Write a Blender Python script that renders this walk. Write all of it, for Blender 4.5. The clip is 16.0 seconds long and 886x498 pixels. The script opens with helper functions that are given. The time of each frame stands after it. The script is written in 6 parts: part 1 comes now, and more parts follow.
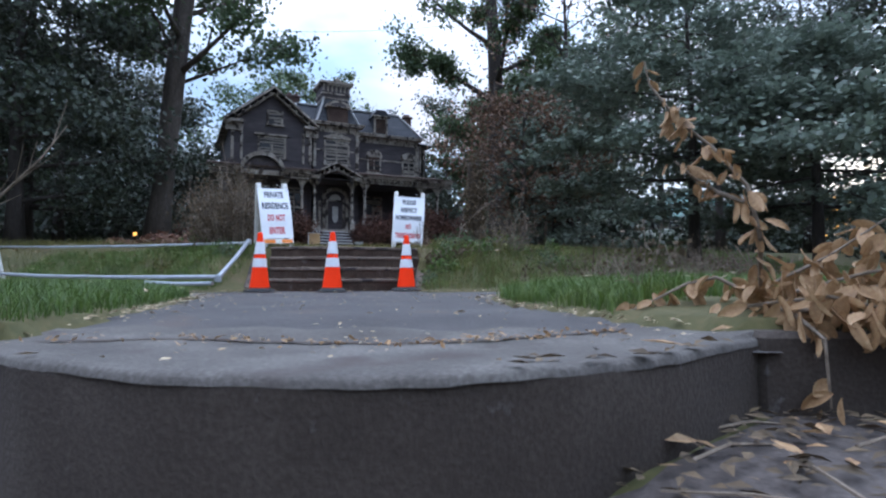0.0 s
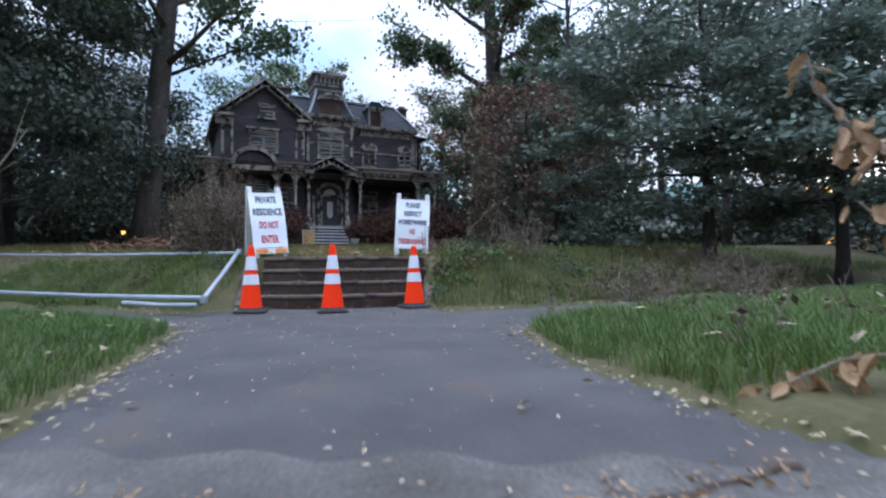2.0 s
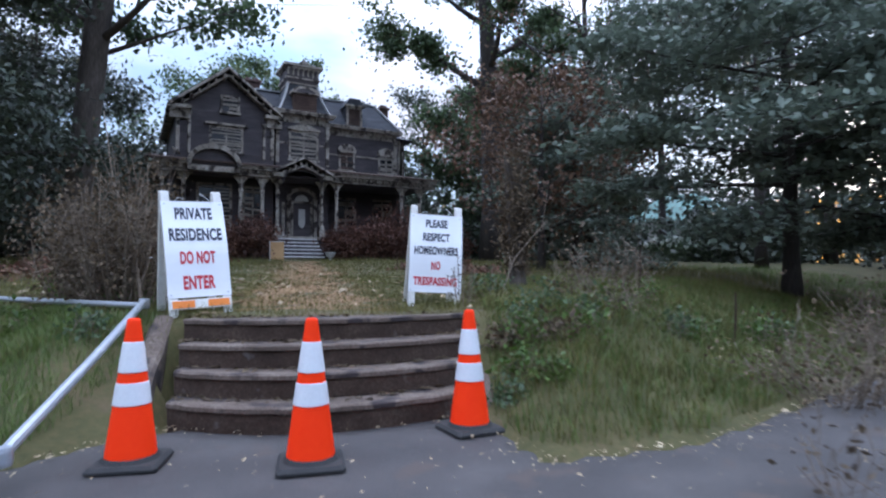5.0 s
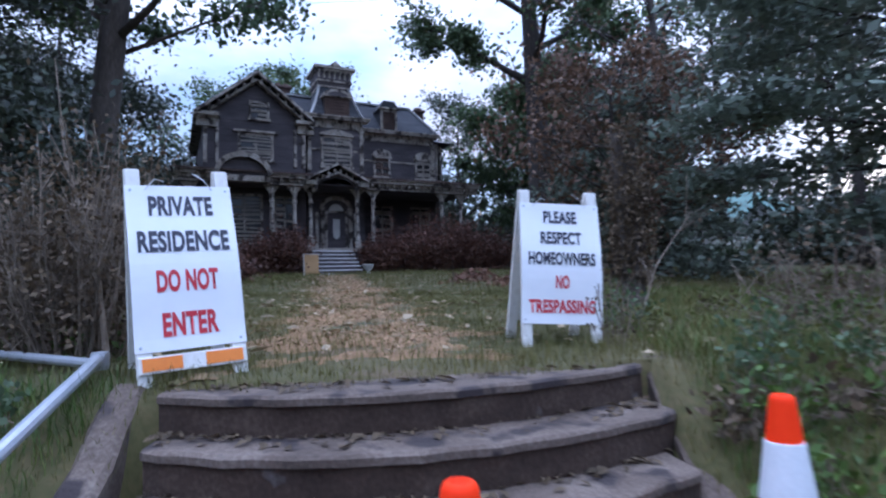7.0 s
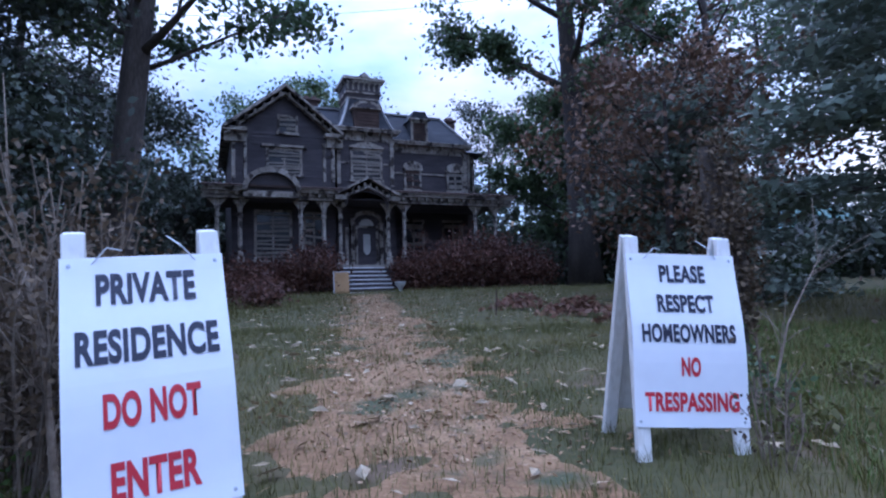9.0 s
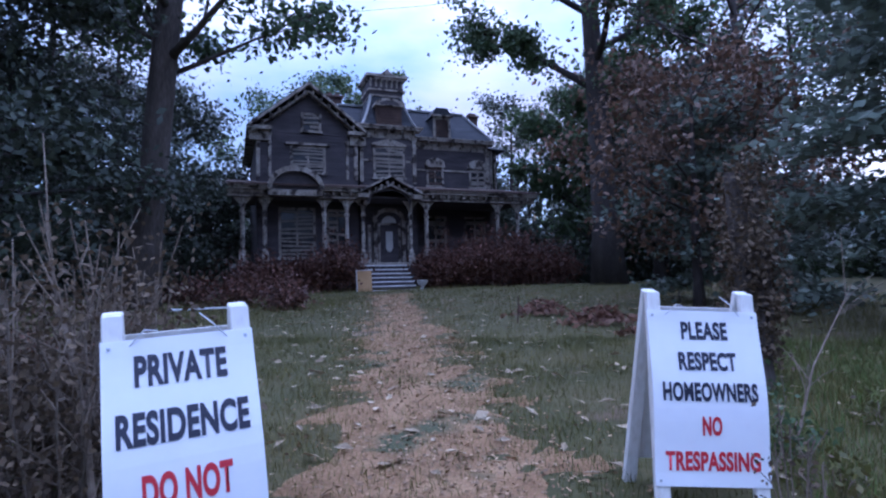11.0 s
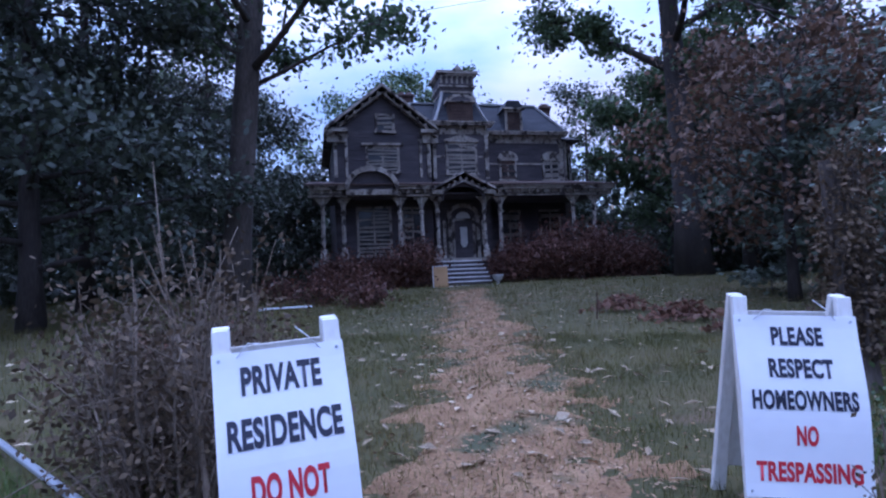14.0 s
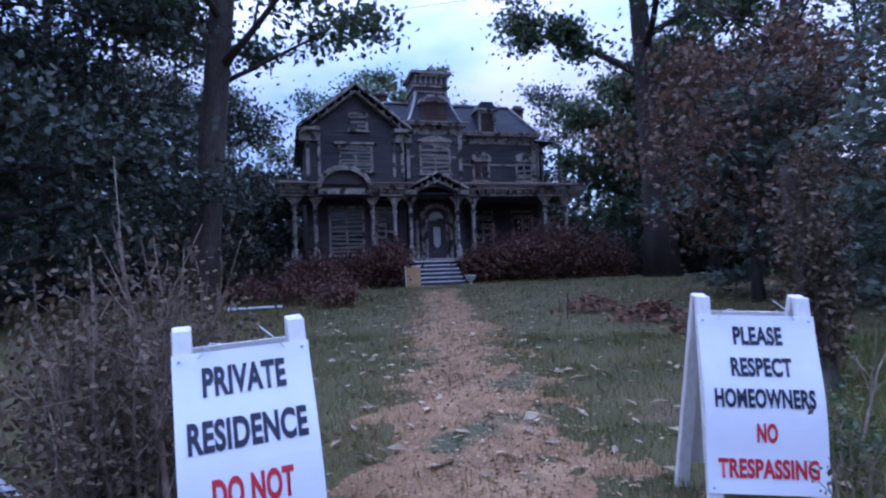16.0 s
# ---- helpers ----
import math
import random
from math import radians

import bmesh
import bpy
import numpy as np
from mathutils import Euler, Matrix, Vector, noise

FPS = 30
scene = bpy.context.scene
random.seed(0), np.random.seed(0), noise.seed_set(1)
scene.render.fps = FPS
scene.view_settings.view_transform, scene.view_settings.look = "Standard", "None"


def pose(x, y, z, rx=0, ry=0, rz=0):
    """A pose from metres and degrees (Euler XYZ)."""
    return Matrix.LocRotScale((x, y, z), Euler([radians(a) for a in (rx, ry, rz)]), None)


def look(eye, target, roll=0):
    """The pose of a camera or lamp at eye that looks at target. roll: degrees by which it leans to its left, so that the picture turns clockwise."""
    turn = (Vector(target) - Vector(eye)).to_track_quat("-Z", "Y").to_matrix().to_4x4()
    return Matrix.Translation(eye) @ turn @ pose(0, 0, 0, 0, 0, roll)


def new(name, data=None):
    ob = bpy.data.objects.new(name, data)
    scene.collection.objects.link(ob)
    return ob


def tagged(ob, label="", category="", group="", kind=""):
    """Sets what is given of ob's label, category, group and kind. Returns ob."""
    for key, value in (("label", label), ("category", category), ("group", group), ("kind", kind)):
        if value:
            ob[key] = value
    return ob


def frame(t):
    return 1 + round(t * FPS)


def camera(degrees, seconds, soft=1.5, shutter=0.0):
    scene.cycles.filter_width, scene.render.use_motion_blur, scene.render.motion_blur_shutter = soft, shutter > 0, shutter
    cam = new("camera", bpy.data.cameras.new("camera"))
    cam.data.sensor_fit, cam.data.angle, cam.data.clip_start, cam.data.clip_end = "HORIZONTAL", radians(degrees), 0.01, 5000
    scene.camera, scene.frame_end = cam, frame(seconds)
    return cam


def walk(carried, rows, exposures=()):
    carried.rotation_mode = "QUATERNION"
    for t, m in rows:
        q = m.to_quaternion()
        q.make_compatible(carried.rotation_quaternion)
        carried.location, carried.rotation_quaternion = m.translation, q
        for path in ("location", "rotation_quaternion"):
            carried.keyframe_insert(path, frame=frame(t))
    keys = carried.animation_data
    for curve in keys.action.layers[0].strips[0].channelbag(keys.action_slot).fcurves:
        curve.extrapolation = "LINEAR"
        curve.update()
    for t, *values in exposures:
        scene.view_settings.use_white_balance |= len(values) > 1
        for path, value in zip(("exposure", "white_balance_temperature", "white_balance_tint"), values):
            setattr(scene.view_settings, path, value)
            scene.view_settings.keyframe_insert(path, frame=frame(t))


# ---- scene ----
cam = camera(76.0, 16.0, soft=2.2, shutter=0.5)
PATH = [
    (0, (2.31, -8.339, 0.2), (2.15, -6.348, 0.302), -0.1),
    (0.5, (2.25, -8.255, 0.123), (2.084, -6.264, 0.212), -0.2),
    (1, (2.115, -7.992, 0.149), (1.905, -6.006, 0.244), -0.5),
    (1.5, (2.074, -7.776, 0.313), (1.912, -5.785, 0.404), -0.3),
    (2, (1.995, -7.493, 0.551), (1.855, -5.499, 0.62), -0.7),
    (2.5, (1.939, -7.049, 0.757), (1.789, -5.056, 0.832), -0.5),
    (3, (1.812, -6.552, 0.847), (1.72, -4.555, 0.911), -0.0),
    (3.5, (1.678, -6.113, 1.062), (1.747, -4.115, 1.136), 0.7),
    (4, (1.454, -5.28, 1.089), (1.418, -3.281, 1.151), 0.0),
    (6.5, (0.183, -1.66, 1.242), (0.137, 0.334, 1.395), -0.4),
    (7, (0.063, -1.19, 1.261), (-0.086, 0.801, 1.39), -1.5),
    (7.5, (-0.087, -0.744, 1.368), (-0.311, 1.237, 1.526), -1.0),
    (8, (-0.185, -0.485, 1.48), (-0.419, 1.494, 1.644), -0.9),
    (8.5, (-0.24, -0.262, 1.605), (-0.467, 1.72, 1.748), -1.5),
    (9, (-0.289, -0.043, 1.707), (-0.538, 1.935, 1.868), -1.9),
    (11.5, (-0.267, -0.142, 2.134), (-0.641, 1.819, 2.252), -1.5),
    (12, (-0.274, -0.159, 2.156), (-0.717, 1.788, 2.267), -1.7),
    (12.5, (-0.272, -0.185, 2.164), (-0.786, 1.745, 2.279), -2.1),
    (13, (-0.269, -0.198, 2.173), (-0.822, 1.72, 2.287), -2.7),
    (13.5, (-0.262, -0.207, 2.174), (-0.835, 1.706, 2.29), -2.6),
    (14, (-0.261, -0.214, 2.173), (-0.844, 1.695, 2.287), -2.6),
    (14.5, (-0.262, -0.227, 2.176), (-0.893, 1.667, 2.29), -2.4),
    (15, (-0.253, -0.229, 2.177), (-0.87, 1.67, 2.29), -3.1),
    (15.5, (-0.253, -0.202, 2.171), (-0.804, 1.717, 2.285), -2.8),
    (16, (-0.241, -0.192, 2.168), (-0.734, 1.743, 2.279), -2.4),
]
walk(cam, [(t, look(eye, target, roll)) for t, eye, target, roll in PATH],
     exposures=[(0, 2.15, 5850, 18), (4, 2.22, 5880, 19), (7, 2.07, 5330, 25), (9, 1.93, 4920, 29), (11.5, 1.82, 4870, 35), (16, 1.82, 4830, 37)])

# ---- exposure, sky and sun ----
world = bpy.data.worlds.new("dusk_sky")
scene.world = world
world.use_nodes = True
wn, wl = world.node_tree.nodes, world.node_tree.links
SUN_EL, SUN_AZ = radians(7.0), radians(38.0)       # low, behind the trees to the right of the lane
sky = wn.new("ShaderNodeTexSky")
sky.sky_type = "NISHITA"
sky.sun_disc = False
sky.sun_elevation, sky.sun_rotation = SUN_EL, SUN_AZ
sky.air_density, sky.dust_density, sky.ozone_density = 1.0, 0.6, 2.0
coord = wn.new("ShaderNodeTexCoord")
cmap = wn.new("ShaderNodeMapping")
cmap.inputs["Scale"].default_value = (1.0, 1.0, 2.6)
cnoise = wn.new("ShaderNodeTexNoise")
cnoise.inputs["Scale"].default_value, cnoise.inputs["Detail"].default_value = 2.3, 6.0
cramp = wn.new("ShaderNodeValToRGB")
cramp.color_ramp.elements[0].position, cramp.color_ramp.elements[1].position = 0.3, 0.58
cloud = wn.new("ShaderNodeMix")
cloud.data_type = "RGBA"
cramp.color_ramp.elements[0].color, cramp.color_ramp.elements[1].color = (0.5, 0.5, 0.5, 1), (1, 1, 1, 1)
axes = wn.new("ShaderNodeSeparateXYZ")
high = wn.new("ShaderNodeMapRange")          # an overcast sky is several times as bright overhead as at the horizon
high.inputs["From Min"].default_value, high.inputs["To Min"].default_value, high.inputs["To Max"].default_value = 0.3, 0.36, 1.5
overcast = wn.new("ShaderNodeMix")
overcast.data_type, overcast.blend_type = "RGBA", "MULTIPLY"
overcast.inputs["Factor"].default_value = 1.0
tone = wn.new("ShaderNodeMix")               # thin blue-grey cloud between thicker white banks
tone.data_type = "RGBA"
tone.inputs["A"].default_value, tone.inputs["B"].default_value = (3.3, 4.6, 6.0, 1), (5.9, 6.3, 6.8, 1)
tramp = wn.new("ShaderNodeMapRange")
tramp.inputs["From Min"].default_value, tramp.inputs["From Max"].default_value = 0.42, 0.62
wl.new(cnoise.outputs["Fac"], tramp.inputs["Value"])
wl.new(tramp.outputs["Result"], tone.inputs["Factor"])
wl.new(tone.outputs["Result"], overcast.inputs["A"])
wl.new(coord.outputs["Generated"], axes.inputs["Vector"])
wl.new(axes.outputs["Z"], high.inputs["Value"])
wl.new(high.outputs["Result"], overcast.inputs["B"])
wl.new(overcast.outputs["Result"], cloud.inputs["B"])
bg = wn["Background"]
bg.inputs["Strength"].default_value = 0.11
wl.new(coord.outputs["Generated"], cmap.inputs["Vector"])
wl.new(cmap.outputs["Vector"], cnoise.inputs["Vector"])
wl.new(cnoise.outputs["Fac"], cramp.inputs["Fac"])
wl.new(cramp.outputs["Color"], cloud.inputs["Factor"])
wl.new(sky.outputs["Color"], cloud.inputs["A"])
wl.new(cloud.outputs["Result"], bg.inputs["Color"])

sun = new("sun", bpy.data.lights.new("sun", "SUN"))
sun.data.energy, sun.data.angle, sun.data.color = 0.5, radians(10), (1.0, 0.78, 0.5)
sun.matrix_world = look((0, 0, 0), (-math.sin(SUN_AZ) * math.cos(SUN_EL), -math.cos(SUN_AZ) * math.cos(SUN_EL), -math.sin(SUN_EL)))


# ---- mesh helpers ----
class Geo:
    """Collects vertices and faces of one mesh."""

    def __init__(self):
        self.v, self.f = [], []

    def add(self, verts, faces):
        n = len(self.v)
        self.v += [tuple(p) for p in verts]
        self.f += [tuple(i + n for i in f) for f in faces]
        return self

    def box(self, x0, x1, y0, y1, z0, z1, m=None):
        p = [Vector((x, y, z)) for z in (z0, z1) for x, y in ((x0, y0), (x1, y0), (x1, y1), (x0, y1))]
        if m is not None:
            p = [m @ q for q in p]
        return self.add(p, [(3, 2, 1, 0), (4, 5, 6, 7), (0, 1, 5, 4), (1, 2, 6, 5), (2, 3, 7, 6), (3, 0, 4, 7)])

    def cbox(self, x0, x1, y0, y1, z0, z1, c=0.01, m=None):
        """A box with chamfered upright and top edges."""
        ring = [(x0 + c, y0), (x1 - c, y0), (x1, y0 + c), (x1, y1 - c), (x1 - c, y1), (x0 + c, y1), (x0, y1 - c), (x0, y0 + c)]
        mx, my = (x0 + x1) / 2, (y0 + y1) / 2
        top = [(mx + (x - mx) * (1 - 2 * c / max(x1 - x0, 1e-3)), my + (y - my) * (1 - 2 * c / max(y1 - y0, 1e-3))) for x, y in ring]
        p = [Vector((x, y, z0)) for x, y in ring] + [Vector((x, y, z1 - c)) for x, y in ring] + [Vector((x, y, z1)) for x, y in top]
        if m is not None:
            p = [m @ q for q in p]
        f = [tuple(reversed(range(8))), tuple(range(16, 24))]
        for k in (0, 8):
            f += [(k + i, k + (i + 1) % 8, k + 8 + (i + 1) % 8, k + 8 + i) for i in range(8)]
        return self.add(p, f)

    def beam(self, a, b, w, h, up=(0, 0, 1)):
        """A rectangular bar from a to b, w across and h high."""
        a, b = Vector(a), Vector(b)
        d = (b - a).normalized()
        s = d.cross(Vector(up)).normalized()
        t = s.cross(d)
        p = [q + s * i * w / 2 + t * j * h / 2 for q in (a, b) for i, j in ((-1, -1), (1, -1), (1, 1), (-1, 1))]
        return self.add(p, [(0, 1, 2, 3), (7, 6, 5, 4), (0, 4, 5, 1), (1, 5, 6, 2), (2, 6, 7, 3), (3, 7, 4, 0)])

    def tube(self, pts, radii, n=6, cap=True):
        pts = [Vector(p) for p in pts]
        base, verts, faces = None, [], []
        for i, p in enumerate(pts):
            d = (pts[min(i + 1, len(pts) - 1)] - pts[max(i - 1, 0)]).normalized()
            if base is None:
                base = d.orthogonal().normalized()
            s = (base - d * base.dot(d)).normalized()
            base = s
            t = d.cross(s)
            verts += [p + (s * math.cos(2 * math.pi * k / n) + t * math.sin(2 * math.pi * k / n)) * radii[i] for k in range(n)]
        for i in range(len(pts) - 1):
            faces += [(i * n + k, i * n + (k + 1) % n, (i + 1) * n + (k + 1) % n, (i + 1) * n + k) for k in range(n)]
        if cap:
            faces += [tuple(reversed(range(n))), tuple(range((len(pts) - 1) * n, len(pts) * n))]
        return self.add(verts, faces)

    def lathe(self, profile, n=12, at=(0, 0, 0)):
        """profile: (radius, height) from bottom to top."""
        v = [(at[0] + r * math.cos(2 * math.pi * k / n), at[1] + r * math.sin(2 * math.pi * k / n), at[2] + z) for r, z in profile for k in range(n)]
        m = len(profile)
        f = [(i * n + k, i * n + (k + 1) % n, (i + 1) * n + (k + 1) % n, (i + 1) * n + k) for i in range(m - 1) for k in range(n)]
        f += [tuple(reversed(range(n))), tuple(range((m - 1) * n, m * n))]
        return self.add(v, f)

    def prism(self, outline, y0, y1):
        """An outline of (x, z), anticlockwise seen from -y, pushed from y0 to y1."""
        n = len(outline)
        v = [(x, y0, z) for x, z in outline] + [(x, y1, z) for x, z in outline]
        f = [tuple(range(n)), tuple(reversed(range(n, 2 * n)))]
        f += [((i + 1) % n, i, n + i, n + (i + 1) % n) for i in range(n)]
        return self.add(v, f)

    def frustum(self, lo, hi, z0, z1):
        """lo, hi: (x0, x1, y0, y1) below and above."""
        v = [(x, y, z) for (x0, x1, y0, y1), z in ((lo, z0), (hi, z1)) for x, y in ((x0, y0), (x1, y0), (x1, y1), (x0, y1))]
        return self.add(v, [(3, 2, 1, 0), (4, 5, 6, 7), (0, 1, 5, 4), (1, 2, 6, 5), (2, 3, 7, 6), (3, 0, 4, 7)])


def mesh(name, verts, faces, material, smooth=False):
    me = bpy.data.meshes.new(name)
    me.from_pydata([tuple(map(float, p)) for p in verts], [], [tuple(map(int, f)) for f in faces])
    me.materials.append(material)
    if smooth:
        me.polygons.foreach_set("use_smooth", [True] * len(me.polygons))
    me.update()
    return me


def quads(name, verts, per, material):
    """A mesh of many loose faces of per corners each, from an array of n * per points."""
    verts = np.asarray(verts, dtype=np.float32).reshape(-1, 3)
    n = len(verts) // per
    me = bpy.data.meshes.new(name)
    me.vertices.add(len(verts))
    me.vertices.foreach_set("co", verts.ravel())
    me.loops.add(len(verts))
    me.loops.foreach_set("vertex_index", np.arange(len(verts), dtype=np.int32))
    me.polygons.add(n)
    me.polygons.foreach_set("loop_start", np.arange(0, len(verts), per, dtype=np.int32))
    me.materials.append(material)
    me.update(calc_edges=True)
    me.validate()
    return me


def part(name, geo, material, parent=None, label="", smooth=False):
    """One mesh object, as a part of parent or as a thing by itself."""
    ob = new(name, geo if isinstance(geo, bpy.types.Mesh) else mesh(name, geo.v, geo.f, material, smooth))
    if parent is not None:
        ob.parent = parent
    return tagged(ob, label)


def thing(name, m, label, category, group="", kind=""):
    """An Empty at a thing's base, to hold its parts."""
    ob = new(name)
    ob.matrix_world = m
    return tagged(ob, label, category, group, kind)


def smooth01(x):
    x = np.clip(x, 0, 1)
    return x * x * (3 - 2 * x)


# ---- materials ----
def material(name, colours, scale=4.0, rough=0.8, bump=0.15, fine=60.0, metal=0.0, spots=None, stretch=(1, 1, 1), rand=0.0, translucent=0.0):
    """A base colour that wanders between colours at a coarse and a fine scale, with relief.
    spots: (colour, scale, threshold) of stains. rand: how far the value differs from piece to piece."""
    m = bpy.data.materials.new(name)
    m.use_nodes = True
    n, l = m.node_tree.nodes, m.node_tree.links
    b = n["Principled BSDF"]
    b.inputs["Roughness"].default_value, b.inputs["Metallic"].default_value = rough, metal
    tc = n.new("ShaderNodeTexCoord")
    mp = n.new("ShaderNodeMapping")
    mp.inputs["Scale"].default_value = stretch
    l.new(tc.outputs["Object"], mp.inputs["Vector"])
    big, small = n.new("ShaderNodeTexNoise"), n.new("ShaderNodeTexNoise")
    big.inputs["Scale"].default_value, big.inputs["Detail"].default_value = scale, 5
    small.inputs["Scale"].default_value, small.inputs["Detail"].default_value = fine, 4
    for t in (big, small):
        l.new(mp.outputs["Vector"], t.inputs["Vector"])
    mix = n.new("ShaderNodeMath")
    mix.operation = "MULTIPLY_ADD"
    mix.inputs[1].default_value = 0.45
    l.new(small.outputs["Fac"], mix.inputs[0])
    sub = n.new("ShaderNodeMath")
    sub.operation = "MULTIPLY"
    sub.inputs[1].default_value = 0.55
    l.new(big.outputs["Fac"], sub.inputs[0])
    l.new(sub.outputs[0], mix.inputs[2])
    ramp = n.new("ShaderNodeValToRGB")
    el = ramp.color_ramp.elements
    k = len(colours)
    for i, c in enumerate(colours):
        p = 0.3 + 0.4 * i / max(k - 1, 1)
        e = el[i] if i < 2 else el.new(p)
        e.position, e.color = p, (*c, 1)
    l.new(mix.outputs[0], ramp.inputs["Fac"])
    out = ramp.outputs["Color"]
    if spots:
        c, s, th = spots
        sn = n.new("ShaderNodeTexNoise")
        sn.inputs["Scale"].default_value, sn.inputs["Detail"].default_value = s, 6
        l.new(mp.outputs["Vector"], sn.inputs["Vector"])
        sr = n.new("ShaderNodeValToRGB")
        sr.color_ramp.elements[0].position, sr.color_ramp.elements[1].position = th, th + 0.09
        l.new(sn.outputs["Fac"], sr.inputs["Fac"])
        sm = n.new("ShaderNodeMix")
        sm.data_type = "RGBA"
        sm.inputs["B"].default_value = (*c, 1)
        l.new(sr.outputs["Color"], sm.inputs["Factor"])
        l.new(out, sm.inputs["A"])
        out = sm.outputs["Result"]
    if rand:
        geo = n.new("ShaderNodeNewGeometry")
        hsv = n.new("ShaderNodeHueSaturation")
        mr = n.new("ShaderNodeMapRange")
        mr.inputs["To Min"].default_value, mr.inputs["To Max"].default_value = 1 - rand, 1 + rand
        l.new(geo.outputs["Random Per Island"], mr.inputs["Value"])
        l.new(mr.outputs["Result"], hsv.inputs["Value"])
        l.new(out, hsv.inputs["Color"])
        out = hsv.outputs["Color"]
    l.new(out, b.inputs["Base Color"])
    if bump:
        bp = n.new("ShaderNodeBump")
        bp.inputs["Strength"].default_value, bp.inputs["Distance"].default_value = bump, 0.02
        l.new(mix.outputs[0], bp.inputs["Height"])
        l.new(bp.outputs["Normal"], b.inputs["Normal"])
    if translucent:
        tr = n.new("ShaderNodeBsdfTranslucent")
        l.new(out, tr.inputs["Color"])
        ms = n.new("ShaderNodeMixShader")
        ms.inputs["Fac"].default_value = translucent
        l.new(b.outputs["BSDF"], ms.inputs[1])
        l.new(tr.outputs["BSDF"], ms.inputs[2])
        l.new(ms.outputs["Shader"], n["Material Output"].inputs["Surface"])
    return m


ASPHALT = material("asphalt", [(0.0318, 0.0284, 0.0275), (0.0559, 0.0499, 0.0482), (0.0903, 0.0808, 0.0765)], 1.4, 0.85, 0.6, 90, spots=((0.075, 0.058, 0.05), 2.2, 0.58))
CONCRETE = material("old_concrete", [(0.043, 0.036, 0.031), (0.085, 0.074, 0.065), (0.155, 0.14, 0.125)], 2.6, 0.9, 0.5, 55, spots=((0.06, 0.046, 0.04), 2.5, 0.6))
WALLFACE = material("dark_concrete", [(0.0259, 0.0173, 0.0122), (0.0446, 0.0324, 0.0245), (0.072, 0.0562, 0.0446)], 1.6, 0.9, 0.5, 55, spots=((0.12, 0.105, 0.1), 9.0, 0.67))
RISER = material("dark_riser", [(0.024, 0.013, 0.008), (0.048, 0.028, 0.018), (0.09, 0.06, 0.042)], 4.0, 0.92, 0.6, 40, spots=((0.1, 0.085, 0.08), 5.0, 0.64))
DIRT = material("dirt", [(0.03, 0.023, 0.02), (0.06, 0.047, 0.041), (0.11, 0.092, 0.082)], 2.5, 0.95, 0.7, 35)
STEPSTONE = material("stained_concrete", [(0.06, 0.042, 0.031), (0.115, 0.083, 0.064), (0.2, 0.158, 0.128)], 3.0, 0.92, 0.6, 45, spots=((0.035, 0.025, 0.024), 4.0, 0.52))
SOIL = material("lawn_soil", [(0.0361, 0.0387, 0.0095), (0.0671, 0.0602, 0.0181), (0.1118, 0.0817, 0.0353)], 0.8, 0.95, 0.6, 18, spots=((0.13, 0.085, 0.05), 0.9, 0.6))
CHIP = material("wood_chip", [(0.15, 0.085, 0.042), (0.28, 0.175, 0.095), (0.44, 0.32, 0.2)], 3.0, 0.9, 0, 20, rand=0.45)
MULCH = material("gravel_path", [(0.105, 0.056, 0.024), (0.225, 0.125, 0.056), (0.36, 0.23, 0.12)], 2.2, 0.95, 0.8, 38, spots=((0.06, 0.065, 0.028), 1.3, 0.57))
GRASS = material("grass_blades", [(0.0379, 0.0727, 0.0102), (0.0711, 0.1226, 0.0181), (0.1305, 0.162, 0.0332)], 0.5, 0.6, 0, 5, rand=0.35, translucent=0.25)
DRYGRASS = material("dry_lawn_blades", [(0.0616, 0.0669, 0.0123), (0.1012, 0.0968, 0.0211), (0.1936, 0.1452, 0.0484)], 0.6, 0.7, 0, 5, rand=0.35, translucent=0.25)
DEADLEAF = material("dead_leaf", [(0.15, 0.075, 0.03), (0.32, 0.19, 0.09), (0.45, 0.31, 0.17)], 7.0, 0.7, 0.3, 40, rand=0.35, translucent=0.2)
LITTER = material("fallen_leaf", [(0.16, 0.1, 0.055), (0.34, 0.26, 0.16), (0.55, 0.47, 0.33)], 3.0, 0.75, 0.2, 30, rand=0.45, translucent=0.1)
BARK = material("bark", [(0.035, 0.027, 0.022), (0.075, 0.06, 0.05), (0.14, 0.115, 0.1)], 2.5, 0.95, 1.0, 22, stretch=(1, 1, 0.22))
BARKDARK = material("dark_bark", [(0.018, 0.014, 0.012), (0.04, 0.032, 0.028), (0.07, 0.058, 0.05)], 2.5, 0.95, 1.0, 22, stretch=(1, 1, 0.22))
LEAFDARK = material("evergreen_leaf", [(0.0234, 0.0328, 0.0203), (0.0429, 0.0562, 0.0351), (0.0741, 0.0858, 0.0585)], 0.7, 0.5, 0, 5, rand=0.45, translucent=0.15)
LEAFOAK = material("oak_leaf", [(0.045, 0.075, 0.032), (0.075, 0.115, 0.05), (0.11, 0.145, 0.07)], 0.5, 0.6, 0, 5, rand=0.4, translucent=0.3)
LEAFGREY = material("grey_green_leaf", [(0.09, 0.118, 0.088), (0.145, 0.182, 0.14), (0.21, 0.25, 0.2)], 0.6, 0.6, 0, 5, rand=0.35, translucent=0.25)
LEAFRED = material("bronze_leaf", [(0.062, 0.037, 0.023), (0.125, 0.071, 0.043), (0.21, 0.128, 0.077)], 0.8, 0.65, 0, 5, rand=0.45, translucent=0.25)
SHRUBRED = material("red_shrub_leaf", [(0.054, 0.0216, 0.0149), (0.108, 0.0446, 0.0297), (0.1755, 0.0891, 0.0486)], 0.8, 0.65, 0, 5, rand=0.45, translucent=0.2)
